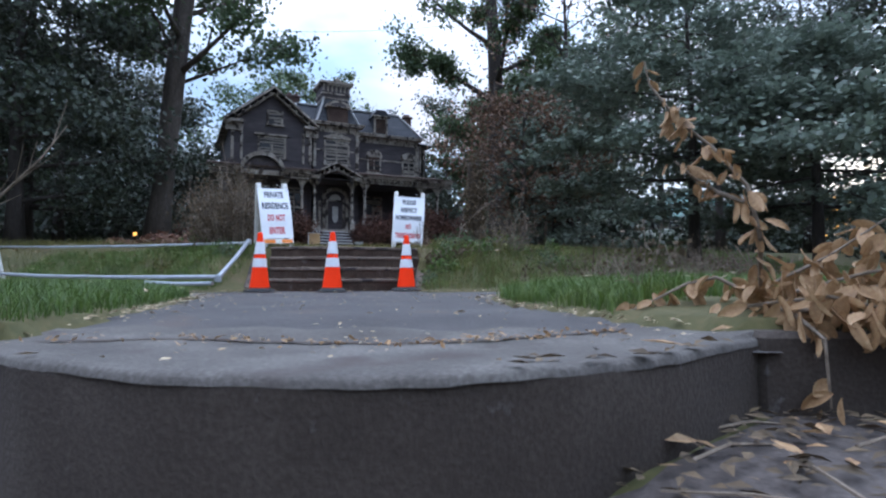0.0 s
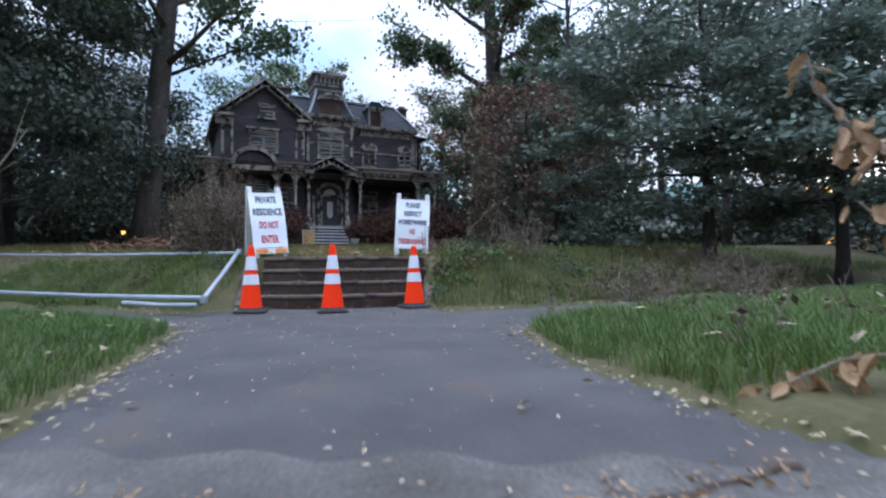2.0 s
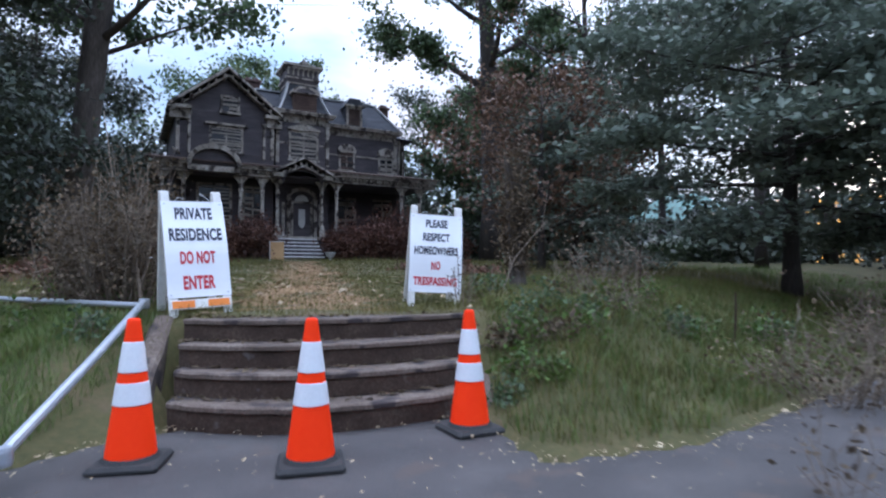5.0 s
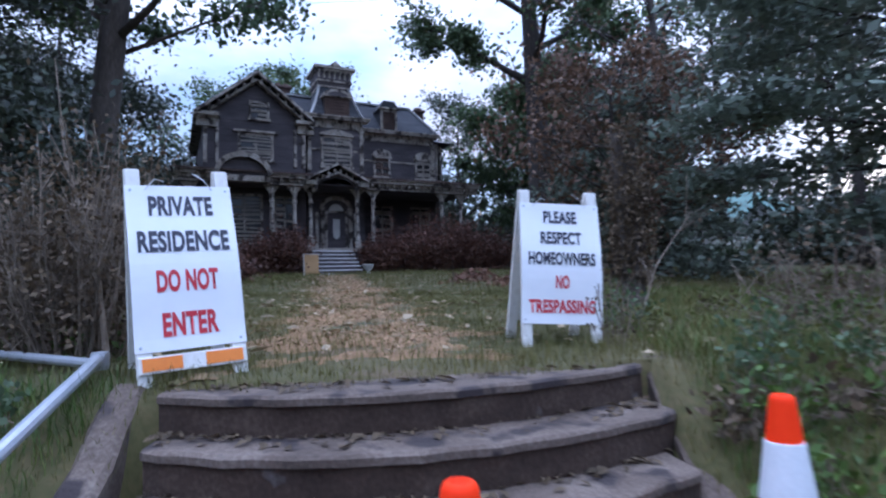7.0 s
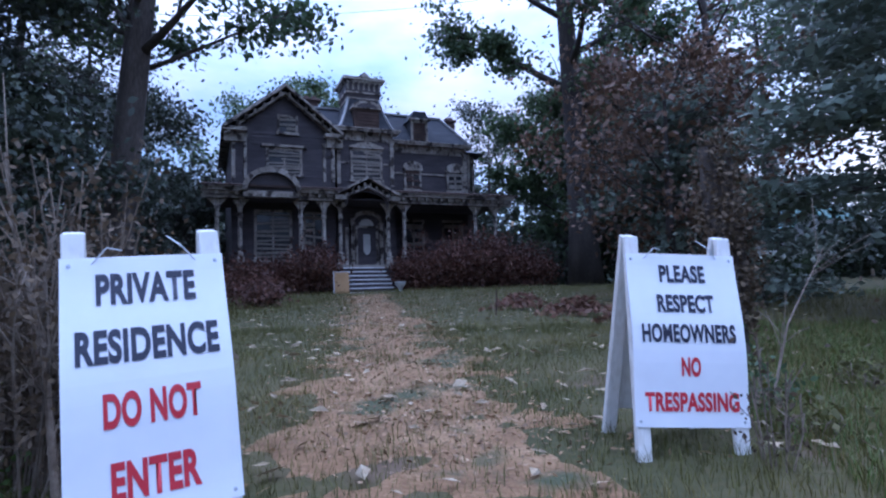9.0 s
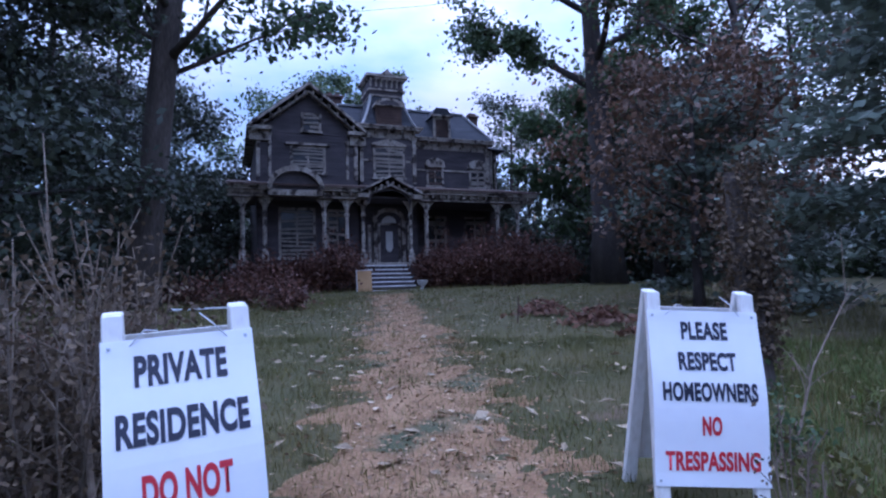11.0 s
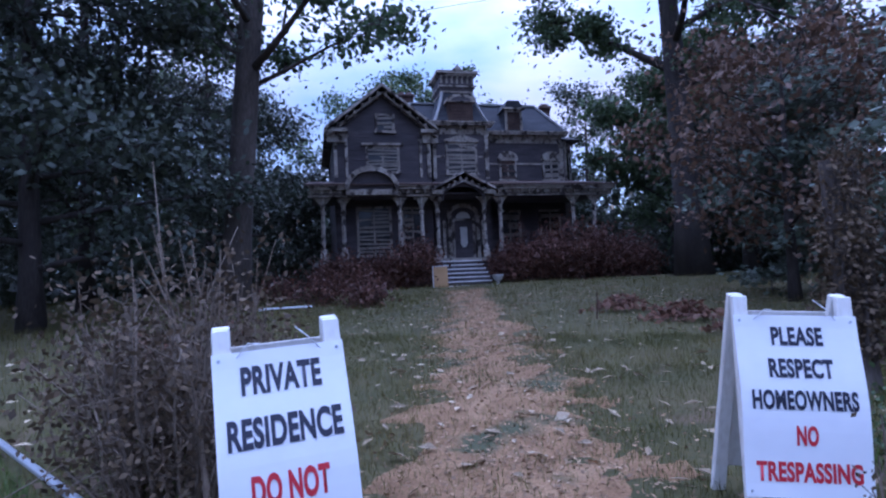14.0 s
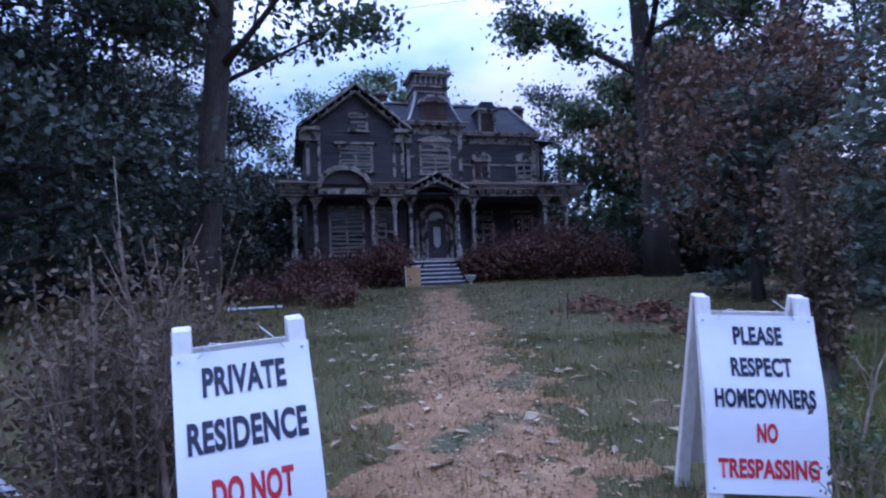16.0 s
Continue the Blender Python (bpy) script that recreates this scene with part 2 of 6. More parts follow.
WITHER = material("withered_leaf", [(0.05, 0.034, 0.02), (0.1, 0.069, 0.04), (0.17, 0.122, 0.07)], 3.0, 0.85, 0, 20, rand=0.4, translucent=0.15)
STALK = material("dry_stalk", [(0.09, 0.065, 0.045), (0.17, 0.13, 0.095), (0.28, 0.23, 0.18)], 3.0, 0.9, 0.3, 40, rand=0.3)
SIDING = material("dark_siding", [(0.034, 0.027, 0.031), (0.066, 0.055, 0.06), (0.12, 0.102, 0.102)], 0.9, 0.8, 0.3, 14, stretch=(1, 1, 5))
TRIM = material("peeling_trim", [(0.11, 0.085, 0.07), (0.33, 0.285, 0.24), (0.6, 0.55, 0.49)], 1.6, 0.85, 0.3, 12, spots=((0.045, 0.034, 0.03), 2.6, 0.52))
SLATE = material("slate_roof", [(0.02, 0.022, 0.028), (0.036, 0.039, 0.048), (0.065, 0.069, 0.078)], 1.0, 0.85, 0.4, 9, stretch=(1, 1, 4))
FLASH = material("hip_flashing", [(0.2, 0.2, 0.2), (0.34, 0.34, 0.34)], 2, 0.6, 0.1, 20)
BOARDS = material("weathered_board", [(0.12, 0.1, 0.085), (0.23, 0.2, 0.17), (0.35, 0.31, 0.27)], 2.0, 0.9, 0.3, 20, rand=0.3)
BROWNWOOD = material("brown_shingle", [(0.035, 0.021, 0.016), (0.07, 0.043, 0.034), (0.115, 0.075, 0.058)], 2.0, 0.9, 0.4, 18, rand=0.3)
PLYWOOD = material("plywood", [(0.35, 0.2, 0.08), (0.45, 0.27, 0.12), (0.5, 0.33, 0.17)], 2.0, 0.7, 0.1, 25)
BRICK = material("red_brick", [(0.05, 0.03, 0.026), (0.085, 0.05, 0.042), (0.13, 0.085, 0.07)], 3.0, 0.9, 0.5, 20)
STEPWHITE = material("painted_step", [(0.36, 0.35, 0.34), (0.55, 0.54, 0.53), (0.68, 0.67, 0.66)], 2.0, 0.7, 0.2, 20)
DARKGLASS = material("dark_pane", [(0.01, 0.01, 0.013), (0.02, 0.02, 0.025)], 1, 0.15, 0, 5)
CURTAIN = material("pale_curtain", [(0.5, 0.48, 0.44), (0.65, 0.63, 0.6)], 3, 0.8, 0.1, 20)
SIGNWHITE = material("white_sign_panel", [(0.76, 0.77, 0.8), (0.84, 0.85, 0.87)], 0.8, 0.45, 0.02, 9, spots=((0.66, 0.67, 0.69), 2.5, 0.66))
SIGNFRAME = material("white_painted_wood", [(0.55, 0.52, 0.46), (0.72, 0.7, 0.66), (0.8, 0.79, 0.76)], 3, 0.6, 0.15, 40, stretch=(1, 1, 0.3))
INKBLACK = material("navy_black_print", [(0.012, 0.013, 0.028), (0.02, 0.022, 0.045)], 2, 0.5, 0, 20)
INKRED = material("red_print", [(0.5, 0.022, 0.035), (0.6, 0.035, 0.05)], 2, 0.5, 0, 20)
ORANGE = material("cone_orange", [(0.97, 0.036, 0.002), (1.0, 0.048, 0.003)], 3, 0.6, 0.05, 30, spots=((0.85, 0.045, 0.006), 6, 0.74))
ORANGE.node_tree.nodes["Principled BSDF"].inputs["Specular IOR Level"].default_value = 0.15
STRIPE = material("orange_stripe", [(0.75, 0.19, 0.02), (0.85, 0.25, 0.03)], 3, 0.5, 0.02, 30)
COLLAR = material("reflective_collar", [(0.6, 0.61, 0.64), (0.74, 0.75, 0.78)], 3, 0.35, 0.05, 60, spots=((0.45, 0.44, 0.44), 5, 0.63))
RUBBER = material("black_rubber", [(0.015, 0.015, 0.016), (0.035, 0.033, 0.032)], 5, 0.8, 0.2, 60)
GALV = material("galvanised_pipe", [(0.36, 0.39, 0.43), (0.52, 0.55, 0.6)], 4, 0.4, 0.1, 60, metal=0.55)
PLASTIC = material("white_plastic", [(0.6, 0.62, 0.64), (0.72, 0.73, 0.74)], 3, 0.4, 0.03, 30)
CREAM = material("cream_stucco", [(0.42, 0.4, 0.35), (0.55, 0.53, 0.48)], 1, 0.85, 0.2, 20)
GREENROOF = material("green_roof", [(0.05, 0.16, 0.14), (0.09, 0.24, 0.2)], 1, 0.5, 0.2, 9, stretch=(1, 1, 4))
PETAL = material("white_petal", [(0.6, 0.63, 0.55), (0.75, 0.77, 0.7)], 2, 0.6, 0, 20, rand=0.15, translucent=0.2)
AMBER = bpy.data.materials.new("amber_glow")
AMBER.use_nodes = True
AMBER.node_tree.nodes["Principled BSDF"].inputs["Base Color"].default_value = (0.8, 0.4, 0.1, 1)
AMBER.node_tree.nodes["Principled BSDF"].inputs["Emission Color"].default_value = (1.0, 0.5, 0.1, 1)
AMBER.node_tree.nodes["Principled BSDF"].inputs["Emission Strength"].default_value = 0.5
IRON = material("rusty_iron", [(0.04, 0.022, 0.016), (0.09, 0.05, 0.035)], 6, 0.8, 0.3, 60, metal=0.3)
WIRE = material("black_cable", [(0.012, 0.012, 0.013), (0.02, 0.02, 0.02)], 3, 0.7, 0, 20)


# ---- the lie of the land ----
UPPER = [(-60, 20), (-10, 3.4), (-4.2, 0.9), (-1.9, -0.25), (-1.45, 0.68), (1.0, 1.15), (1.5, 0.05), (2.6, 0.45), (5.6, 3.0), (10.1, 7.3), (26, 24), (60, 58)]
LOWER = [(60, 54), (26, 20.5), (10.8, 5.4), (6.0, 1.3), (3.5, -1.1), (2.35, -2.3), (2.5, -4.0), (2.95, -5.2), (3.47, -5.8)]
FRONT = [(3.47, -5.8), (2.95, -6.38), (2.52, -6.69), (2.2, -6.84), (1.83, -6.91), (1.43, -6.87), (0.85, -6.66), (0.35, -6.33)]
LEFT = [(0.25, -5.8), (0.1, -5.0), (-0.25, -3.95), (-0.85, -2.4), (-1.2, -1.9), (-3.1, -0.95), (-6.0, 0.1), (-12, 2.2), (-60, 17)]
LANE = np.array(UPPER + LOWER + FRONT[1:] + LEFT, dtype=float)
WALL_L, WALL_R = -6.32, -5.85          # the retaining wall on both sides of the landing
HOUSE_O, HOUSE_T = (-5.85, 28.43), 30.0


def inside(poly, x, y):
    hit = np.zeros(x.shape, bool)
    for (x0, y0), (x1, y1) in zip(poly, np.roll(poly, -1, axis=0)):
        c = (y0 > y) != (y1 > y)
        hit ^= c & (x < (x1 - x0) * (y - y0) / (y1 - y0 + 1e-12) + x0)
    return hit


def reach(line, x, y, closed=False):
    """The distance to a line of points."""
    line = np.asarray(line, dtype=float)
    ends = np.roll(line, -1, axis=0) if closed else line[1:]
    d = np.full(x.shape, 1e9)
    for (x0, y0), (x1, y1) in zip(line, ends):
        k = np.clip(((x - x0) * (x1 - x0) + (y - y0) * (y1 - y0)) / ((x1 - x0) ** 2 + (y1 - y0) ** 2 + 1e-12), 0, 1)
        d = np.minimum(d, np.hypot(x - x0 - k * (x1 - x0), y - y0 - k * (y1 - y0)))
    return d


def wavy(x, y):
    return 0.5 * (np.sin(x * 1.7 + 1.3 * np.sin(y * 0.9)) * np.cos(y * 1.3 + 0.7 * np.sin(x * 1.1))) + 0.3 * np.sin(x * 4.1 + y * 2.3) * np.cos(y * 3.7 - x * 1.9)


PIT = np.array([(-1.68, 1.63), (-1.45, 0.3), (1.05, 0.7), (1.05, 2.38), (0.3, 1.95), (-0.7, 1.53)], dtype=float)   # under the steps


def lawn_rise(x, y):
    return np.clip(-0.29 * x + 0.957 * y - 3, 0, 24) * 0.0507


def walk_slope(x, y):
    """The landing falls a little towards the street."""
    return -0.06 * smooth01((-5.0 - y) / 1.2)


def land(x, y):
    """The height of the ground."""
    x, y = np.asarray(x, float), np.asarray(y, float)
    upper = y > np.interp(x, [p[0] for p in UPPER], [p[1] for p in UPPER])
    d = reach(UPPER, x, y)
    e = reach(LANE, x, y, True)
    bank = 0.02 + 0.76 * smooth01(d / np.interp(x, [-6, -2.4, -1.5, 1.2, 2.2, 5, 12], [2.6, 1.6, 1.1, 1.25, 2.0, 4.0, 6.0])) + lawn_rise(x, y) + 0.03 * wavy(x, y) * smooth01(d)
    verge = 0.01 + 0.07 * smooth01(e / 0.7) + 0.03 * wavy(x, y) * smooth01(e)
    z = np.where(upper, bank, verge)
    z = np.where(inside(LANE, x, y), walk_slope(x, y) - 0.06, z)
    z = np.where(inside(PIT, x, y), -0.05, z)
    front = np.where(x < 0.35, WALL_L, np.where(x > 3.47, WALL_R, np.interp(x, [p[0] for p in reversed(FRONT)], [p[1] for p in reversed(FRONT)])))
    street = -0.8 + 0.42 * smooth01((x - 1.7) / 1.3) * smooth01((y + 8.0) / 1.6) + 0.012 * wavy(x * 3, y * 3)
    return np.where(y < front + 0.13, street, z)


def land1(x, y):
    return float(land(np.array([x]), np.array([y]))[0])


def axis(lo, hi, near0, near1, fine, grow):
    a = list(np.arange(near0, near1, fine))
    s, p = fine, near1
    while p < hi:
        a.append(p)
        s *= grow
        p += s
    s, p = fine, near0 - fine
    while p > lo:
        a.insert(0, p)
        s *= grow
        p -= s
    return np.array([lo] + a + [hi])


gx, gy = axis(-900, 900, -5, 9, 0.11, 1.09), axis(-700, 1100, -8.6, 7, 0.1, 1.09)
X, Y = np.meshgrid(gx, gy)
Z = land(X, Y)
nx, ny = len(gx), len(gy)
idx = np.arange(nx * ny).reshape(ny, nx)
faces = np.stack([idx[:-1, :-1], idx[:-1, 1:], idx[1:, 1:], idx[1:, :-1]], -1).reshape(-1, 4)
ground = part("ground", mesh("ground", np.stack([X, Y, Z], -1).reshape(-1, 3), faces, SOIL, True), SOIL)
tagged(ground, "uneven lawn ground with grass, bare soil and leaf litter", "ground", kind="structure")

# the worn path of wood chips over the lawn, from the steps to the porch
n, m = 150, 25
pv = []
for i in range(n):
    k = i / (n - 1)
    cx, cy = -0.55 - 5.75 * k ** 1.05, 2.05 + 20.35 * k
    half = np.interp(k, [0, 0.12, 0.3, 0.6, 1], [1.1, 1.2, 1.1, 0.95, 0.9])
    for j in range(m):
        s = j / (m - 1) * 2 - 1
        px, py = cx + s * half * 0.95, cy + s * half * 0.3
        rough = noise.noise(Vector((px * 1.6, py * 1.6, 0))) * 0.8 + noise.noise(Vector((px * 5, py * 5, 3))) * 0.3
        pv.append((px, py, land1(px, py) + 0.02 - 0.05 * float(smooth01((max(abs(s), 1 - 12 * k, 12 * k - 11) + rough - 0.45) / 0.5)) + 0.012 * noise.noise(Vector((px * 9, py * 9, 7)))))
pf = [(i * m + j, i * m + j + 1, (i + 1) * m + j + 1, (i + 1) * m + j) for i in range(n - 1) for j in range(m - 1)]
tagged(part("footpath", mesh("footpath", pv, pf, MULCH, True), MULCH), "worn brown footpath of wood chips across the lawn", "path", kind="structure")


# ---- driveway, landing and retaining wall ----
def sheet(name, poly, step, mat, height, label, x0, x1, y0, y1):
    xs, ys = np.arange(x0, x1 + step, step), np.arange(y0, y1 + step, step)
    XX, YY = np.meshgrid(xs, ys)
    ok = inside(poly, XX, YY)
    near = reach(poly, XX, YY, True) < step * 0.9
    use = ok | near
    zz = height(XX, YY) - np.where(near & ~ok, 0.05, 0.0)
    ids = -np.ones(XX.shape, int)
    ids[use] = np.arange(use.sum())
    f = [(ids[j, i], ids[j, i + 1], ids[j + 1, i + 1], ids[j + 1, i]) for j in range(len(ys) - 1) for i in range(len(xs) - 1)
         if min(ids[j, i], ids[j, i + 1], ids[j + 1, i + 1], ids[j + 1, i]) >= 0]
    me = mesh(name, np.stack([XX[use], YY[use], zz[use]], -1), f, mat, True)
    return tagged(part(name, me, mat), label, "driveway", kind="structure")


sheet("driveway", LANE[(LANE[:, 1] > -5.9)], 0.12, ASPHALT, lambda x, y: walk_slope(x, y) + 0.004 * wavy(x * 2, y * 2) - 0.012, "dark grey asphalt driveway with leaf litter at its edges", -14, 30, -6, 28)

# the landing: a concrete slab with a round front, and the wall under it
rim = []
for (x0, y0), (x1, y1) in zip(FRONT[:-1], FRONT[1:]):
    rim += [(x0 + (x1 - x0) * k / 6, y0 + (y1 - y0) * k / 6) for k in range(6)]
rim.append(FRONT[-1])
back = [(3.47 - (3.22 * k / (len(rim) - 1)), -5.72 - 0.05 * math.sin(k * 0.8)) for k in range(len(rim))]
v, f = [], []
prof = [(0.0, -0.085), (0.006, -0.066), (0.018, -0.056), (0.06, -0.052)]
m = len(prof) + 8
for (ax, ay), (bx, by) in zip(rim, back):
    L = math.hypot(bx - ax, by - ay)
    for s, z in prof:
        v.append((ax + (bx - ax) * s / max(L, 0.1), ay + (by - ay) * s / max(L, 0.1), z + 0.003 * math.sin(ax * 9 + z * 14) + 0.002 * math.sin(ax * 31)))
    for k in range(8):
        q = 0.06 / max(L, 0.1) + (1 - 0.06 / max(L, 0.1)) * (k + 1) / 8
        qx, qy = ax + (bx - ax) * q, ay + (by - ay) * q
        v.append((qx, qy, float(walk_slope(np.array(qx), np.array(qy))) + 0.006 + 0.003 * math.sin(qx * 7 + qy * 5)))
f = [(i * m + j, i * m + j + 1, (i + 1) * m + j + 1, (i + 1) * m + j) for i in range(len(rim) - 1) for j in range(m - 1)]
# the front face is its own mesh, darker and browner than the slab
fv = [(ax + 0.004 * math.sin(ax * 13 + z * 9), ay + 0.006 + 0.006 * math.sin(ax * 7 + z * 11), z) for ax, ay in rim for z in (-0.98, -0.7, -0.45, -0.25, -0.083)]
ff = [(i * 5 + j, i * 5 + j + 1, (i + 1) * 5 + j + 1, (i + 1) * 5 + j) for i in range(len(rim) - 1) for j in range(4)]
tagged(part("landing_wall", mesh("landing_wall", fv, ff, WALLFACE, True), WALLFACE), "dark brown concrete face of the landing above the street", "wall", kind="structure")
landing = part("landing_slab", mesh("landing_slab", v, f, CONCRETE, True), CONCRETE)
tagged(landing, "weathered concrete landing slab with a rounded front edge above the street", "landing", kind="structure")
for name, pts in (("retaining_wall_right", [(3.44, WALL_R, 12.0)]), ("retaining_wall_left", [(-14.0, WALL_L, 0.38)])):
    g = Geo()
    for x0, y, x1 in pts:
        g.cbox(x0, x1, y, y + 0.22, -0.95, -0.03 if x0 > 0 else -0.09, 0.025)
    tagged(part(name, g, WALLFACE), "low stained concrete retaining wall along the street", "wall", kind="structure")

STREET = np.array([(-30, -40), (30, -40), (30, WALL_R + 0.02), (3.45, WALL_R + 0.02)] + [(x, y + 0.03) for x, y in FRONT[1:]] + [(-30, WALL_L + 0.02)], dtype=float)
sheet("street_edge", STREET, 0.12, DIRT, lambda x, y: np.minimum(land(x, y), -0.34) + 0.012, "bare dirt and broken pavement at the street's edge", -6, 10, -12, -5.7)

# ---- the garden steps ----
NOSE_L = [(-1.32, 0.75), (-1.4, 1.01), (-1.49, 1.27), (-1.58, 1.55)]
NOSE_R = [(1.0, 1.22), (1.02, 1.57), (1.04, 1.94), (0.97, 2.3)]
steps = thing("garden_steps", Matrix.Identity(4), "four worn concrete garden steps with bowed treads and leaf litter", "steps", kind="structure")
for i in range(4):
    (lx, ly), (rx, ry) = NOSE_L[i], NOSE_R[i]
    top, deep = 0.19 * (i + 1), 0.5
    v, f = [], []
    for k in range(25):
        s = k / 24
        px, py = lx + (rx - lx) * s, ly + (ry - ly) * s - 0.38 * 4 * s * (1 - s) + 0.008 * math.sin(k * 2.3 + i)
        w = 0.006 * math.sin(k * 1.7 + 2 * i)
        v += [(px, py + 0.02, -0.05), (px, py + 0.012, top - 0.05), (px, py - 0.012 + w, top - 0.045), (px, py - 0.012 + w, top - 0.012), (px, py + 0.012, top + w * 0.5),
              (px - 0.05, py + deep * 0.5, top - 0.006), (px - 0.1, py + deep, top), (px - 0.1, py + deep, -0.05)]
    f = [(k * 8 + j, k * 8 + j + 1, (k + 1) * 8 + j + 1, (k + 1) * 8 + j) for k in range(24) for j in range(1, 7)]
    f += [tuple(range(8)), tuple(reversed(range(192, 200)))]
    st = part("step", mesh("step", v, f, STEPSTONE), STEPSTONE, steps)
    # riser faces take a darker, browner colour than the treads
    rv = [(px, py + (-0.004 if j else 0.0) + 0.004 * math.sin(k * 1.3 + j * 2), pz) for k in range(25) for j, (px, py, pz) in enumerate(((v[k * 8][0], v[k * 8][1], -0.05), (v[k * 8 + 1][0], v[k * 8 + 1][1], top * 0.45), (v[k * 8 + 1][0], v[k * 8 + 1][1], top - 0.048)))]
    part("riser", mesh("riser", rv, [(k * 3 + j, k * 3 + j + 1, k * 3 + j + 4, k * 3 + j + 3) for k in range(24) for j in range(2)], RISER), RISER, st, "riser of darker brown concrete than the tread")
for x0, x1, y0, y1 in ((-1.54, -1.86, 0.55, 1.75), (1.12, 1.12, 1.2, 2.55)):
    g = Geo()
    n = 8
    v, f = [], []
    for k in range(n + 1):
        s = k / n
        cx, cy, z = x0 + (x1 - x0) * s, y0 + (y1 - y0) * s, 0.06 + 0.74 * s + 0.02 * math.sin(k * 2.2)
        for dx, zz in ((-0.1, -0.1), (-0.1, z - 0.03), (-0.07, z), (0.07, z), (0.1, z - 0.03), (0.1, -0.1)):
            v.append((cx + dx, cy, zz))
    f = [(k * 6 + j, k * 6 + j + 1, (k + 1) * 6 + j + 1, (k + 1) * 6 + j) for k in range(n) for j in range(5)]
    f += [tuple(range(6)), tuple(reversed(range(n * 6, n * 6 + 6)))]
    part("cheek_wall", mesh("cheek_wall", v, f, STEPSTONE), STEPSTONE, steps)


# ---- the house: u along its front, w towards its back, built round the porch's corner ----
house = thing("victorian_house", pose(HOUSE_O[0], HOUSE_O[1], 0, 0, 0, HOUSE_T), "derelict dark Victorian mansion with peeling trim, boarded windows and a porch", "house")
BASE, FLOOR = 1.5, 3.3
# walls
body = Geo()
body.box(-8.25, -3.2, 1.5, 11.0, BASE, 10.15)
part("wall", body, SIDING, house)
part("wall", Geo().prism([(-8.25, 10.15), (-3.2, 10.15), (-5.7, 12.15)], 1.5, 1.75), SIDING, house)
part("wall", Geo().box(-3.2, 5.3, 3.5, 12.5, BASE, 10.65), SIDING, house)
part("wall", Geo().box(-3.0, 0.12, 1.9, 5.0, BASE, 10.6), SIDING, house)
part("wall", Geo().add([(5.3, 3.5, BASE), (6.4, 4.6, BASE), (6.4, 9, BASE), (5.3, 9, BASE), (5.3, 3.5, 10.3), (6.4, 4.6, 10.3), (6.4, 9, 10.3), (5.3, 9, 10.3)],
                       [(0, 1, 5, 4), (1, 2, 6, 5), (2, 3, 7, 6), (4, 5, 6, 7)]), SIDING, house)
# clapboards, row by row
for x0, x1, w, z0, z1 in ((-8.25, -3.2, 1.5, 7.9, 10.1), (-3.0, 0.12, 1.9, 7.9, 10.4), (0.14, 5.3, 3.5, 7.9, 10.2), (-8.25, -3.2, 1.5, 3.3, 6.5), (0.14, 5.3, 3.5, 3.3, 6.5)):
    g = Geo()
    z = z0
    while z < z1:
        g.add([(x0, w - 0.028, z), (x1, w - 0.028, z), (x1, w - 0.004, z + 0.17), (x0, w - 0.004, z + 0.17), (x0, w, z), (x1, w, z)], [(0, 1, 2, 3), (4, 5, 1, 0)])
        z += 0.172
    tagged(part("clapboard", g, SIDING, house), kind="stuff")
# roofs
roof = Geo()
for s in (-1, 1):
    e = (-8.65, 10.1) if s < 0 else (-2.85, 10.1)
    ux, uz = e
    roof.add([(ux, 1.0, uz), (-5.72, 1.0, 12.4), (-5.72, 10.5, 12.4), (ux, 10.5, uz), (ux, 1.0, uz + 0.14), (-5.72, 1.0, 12.56), (-5.72, 10.5, 12.56), (ux, 10.5, uz + 0.14)],
             [(0, 1, 2, 3), (7, 6, 5, 4), (4, 5, 1, 0), (6, 7, 3, 2), (0, 3, 7, 4)] if s < 0 else [(3, 2, 1, 0), (4, 5, 6, 7), (0, 1, 5, 4), (2, 3, 7, 6), (4, 7, 3, 0)])
part("roof", roof, SLATE, house, "dark slate gable roof")
part("roof", Geo().frustum((-4.6, 5.55, 3.3, 12.8), (-3.6, 4.3, 5.0, 12.0), 10.75, 12.75), SLATE, house, "dark slate mansard roof")
part("roof", Geo().frustum((3.0, 4.3, 5.4, 8.4), (3.25, 4.0, 5.9, 7.8), 12.75, 13.2), SLATE, house, "low slate lantern roof")
part("roof", Geo().frustum((5.2, 6.6, 3.3, 9.2), (5.2, 5.6, 4.4, 8.6), 10.3, 10.75), SLATE, house, "slate roof of the corner bay")
for a, b in (((-4.6, 3.28, 10.78), (-3.6, 4.98, 12.79)), ((5.55, 3.28, 10.78), (4.3, 4.98, 12.79))):
    part("hip_flashing", Geo().beam(a, b, 0.2, 0.09), FLASH, house)
part("ridge_flashing", Geo().beam((-3.6, 4.96, 12.8), (4.3, 4.96, 12.8), 0.16, 0.1), FLASH, house)


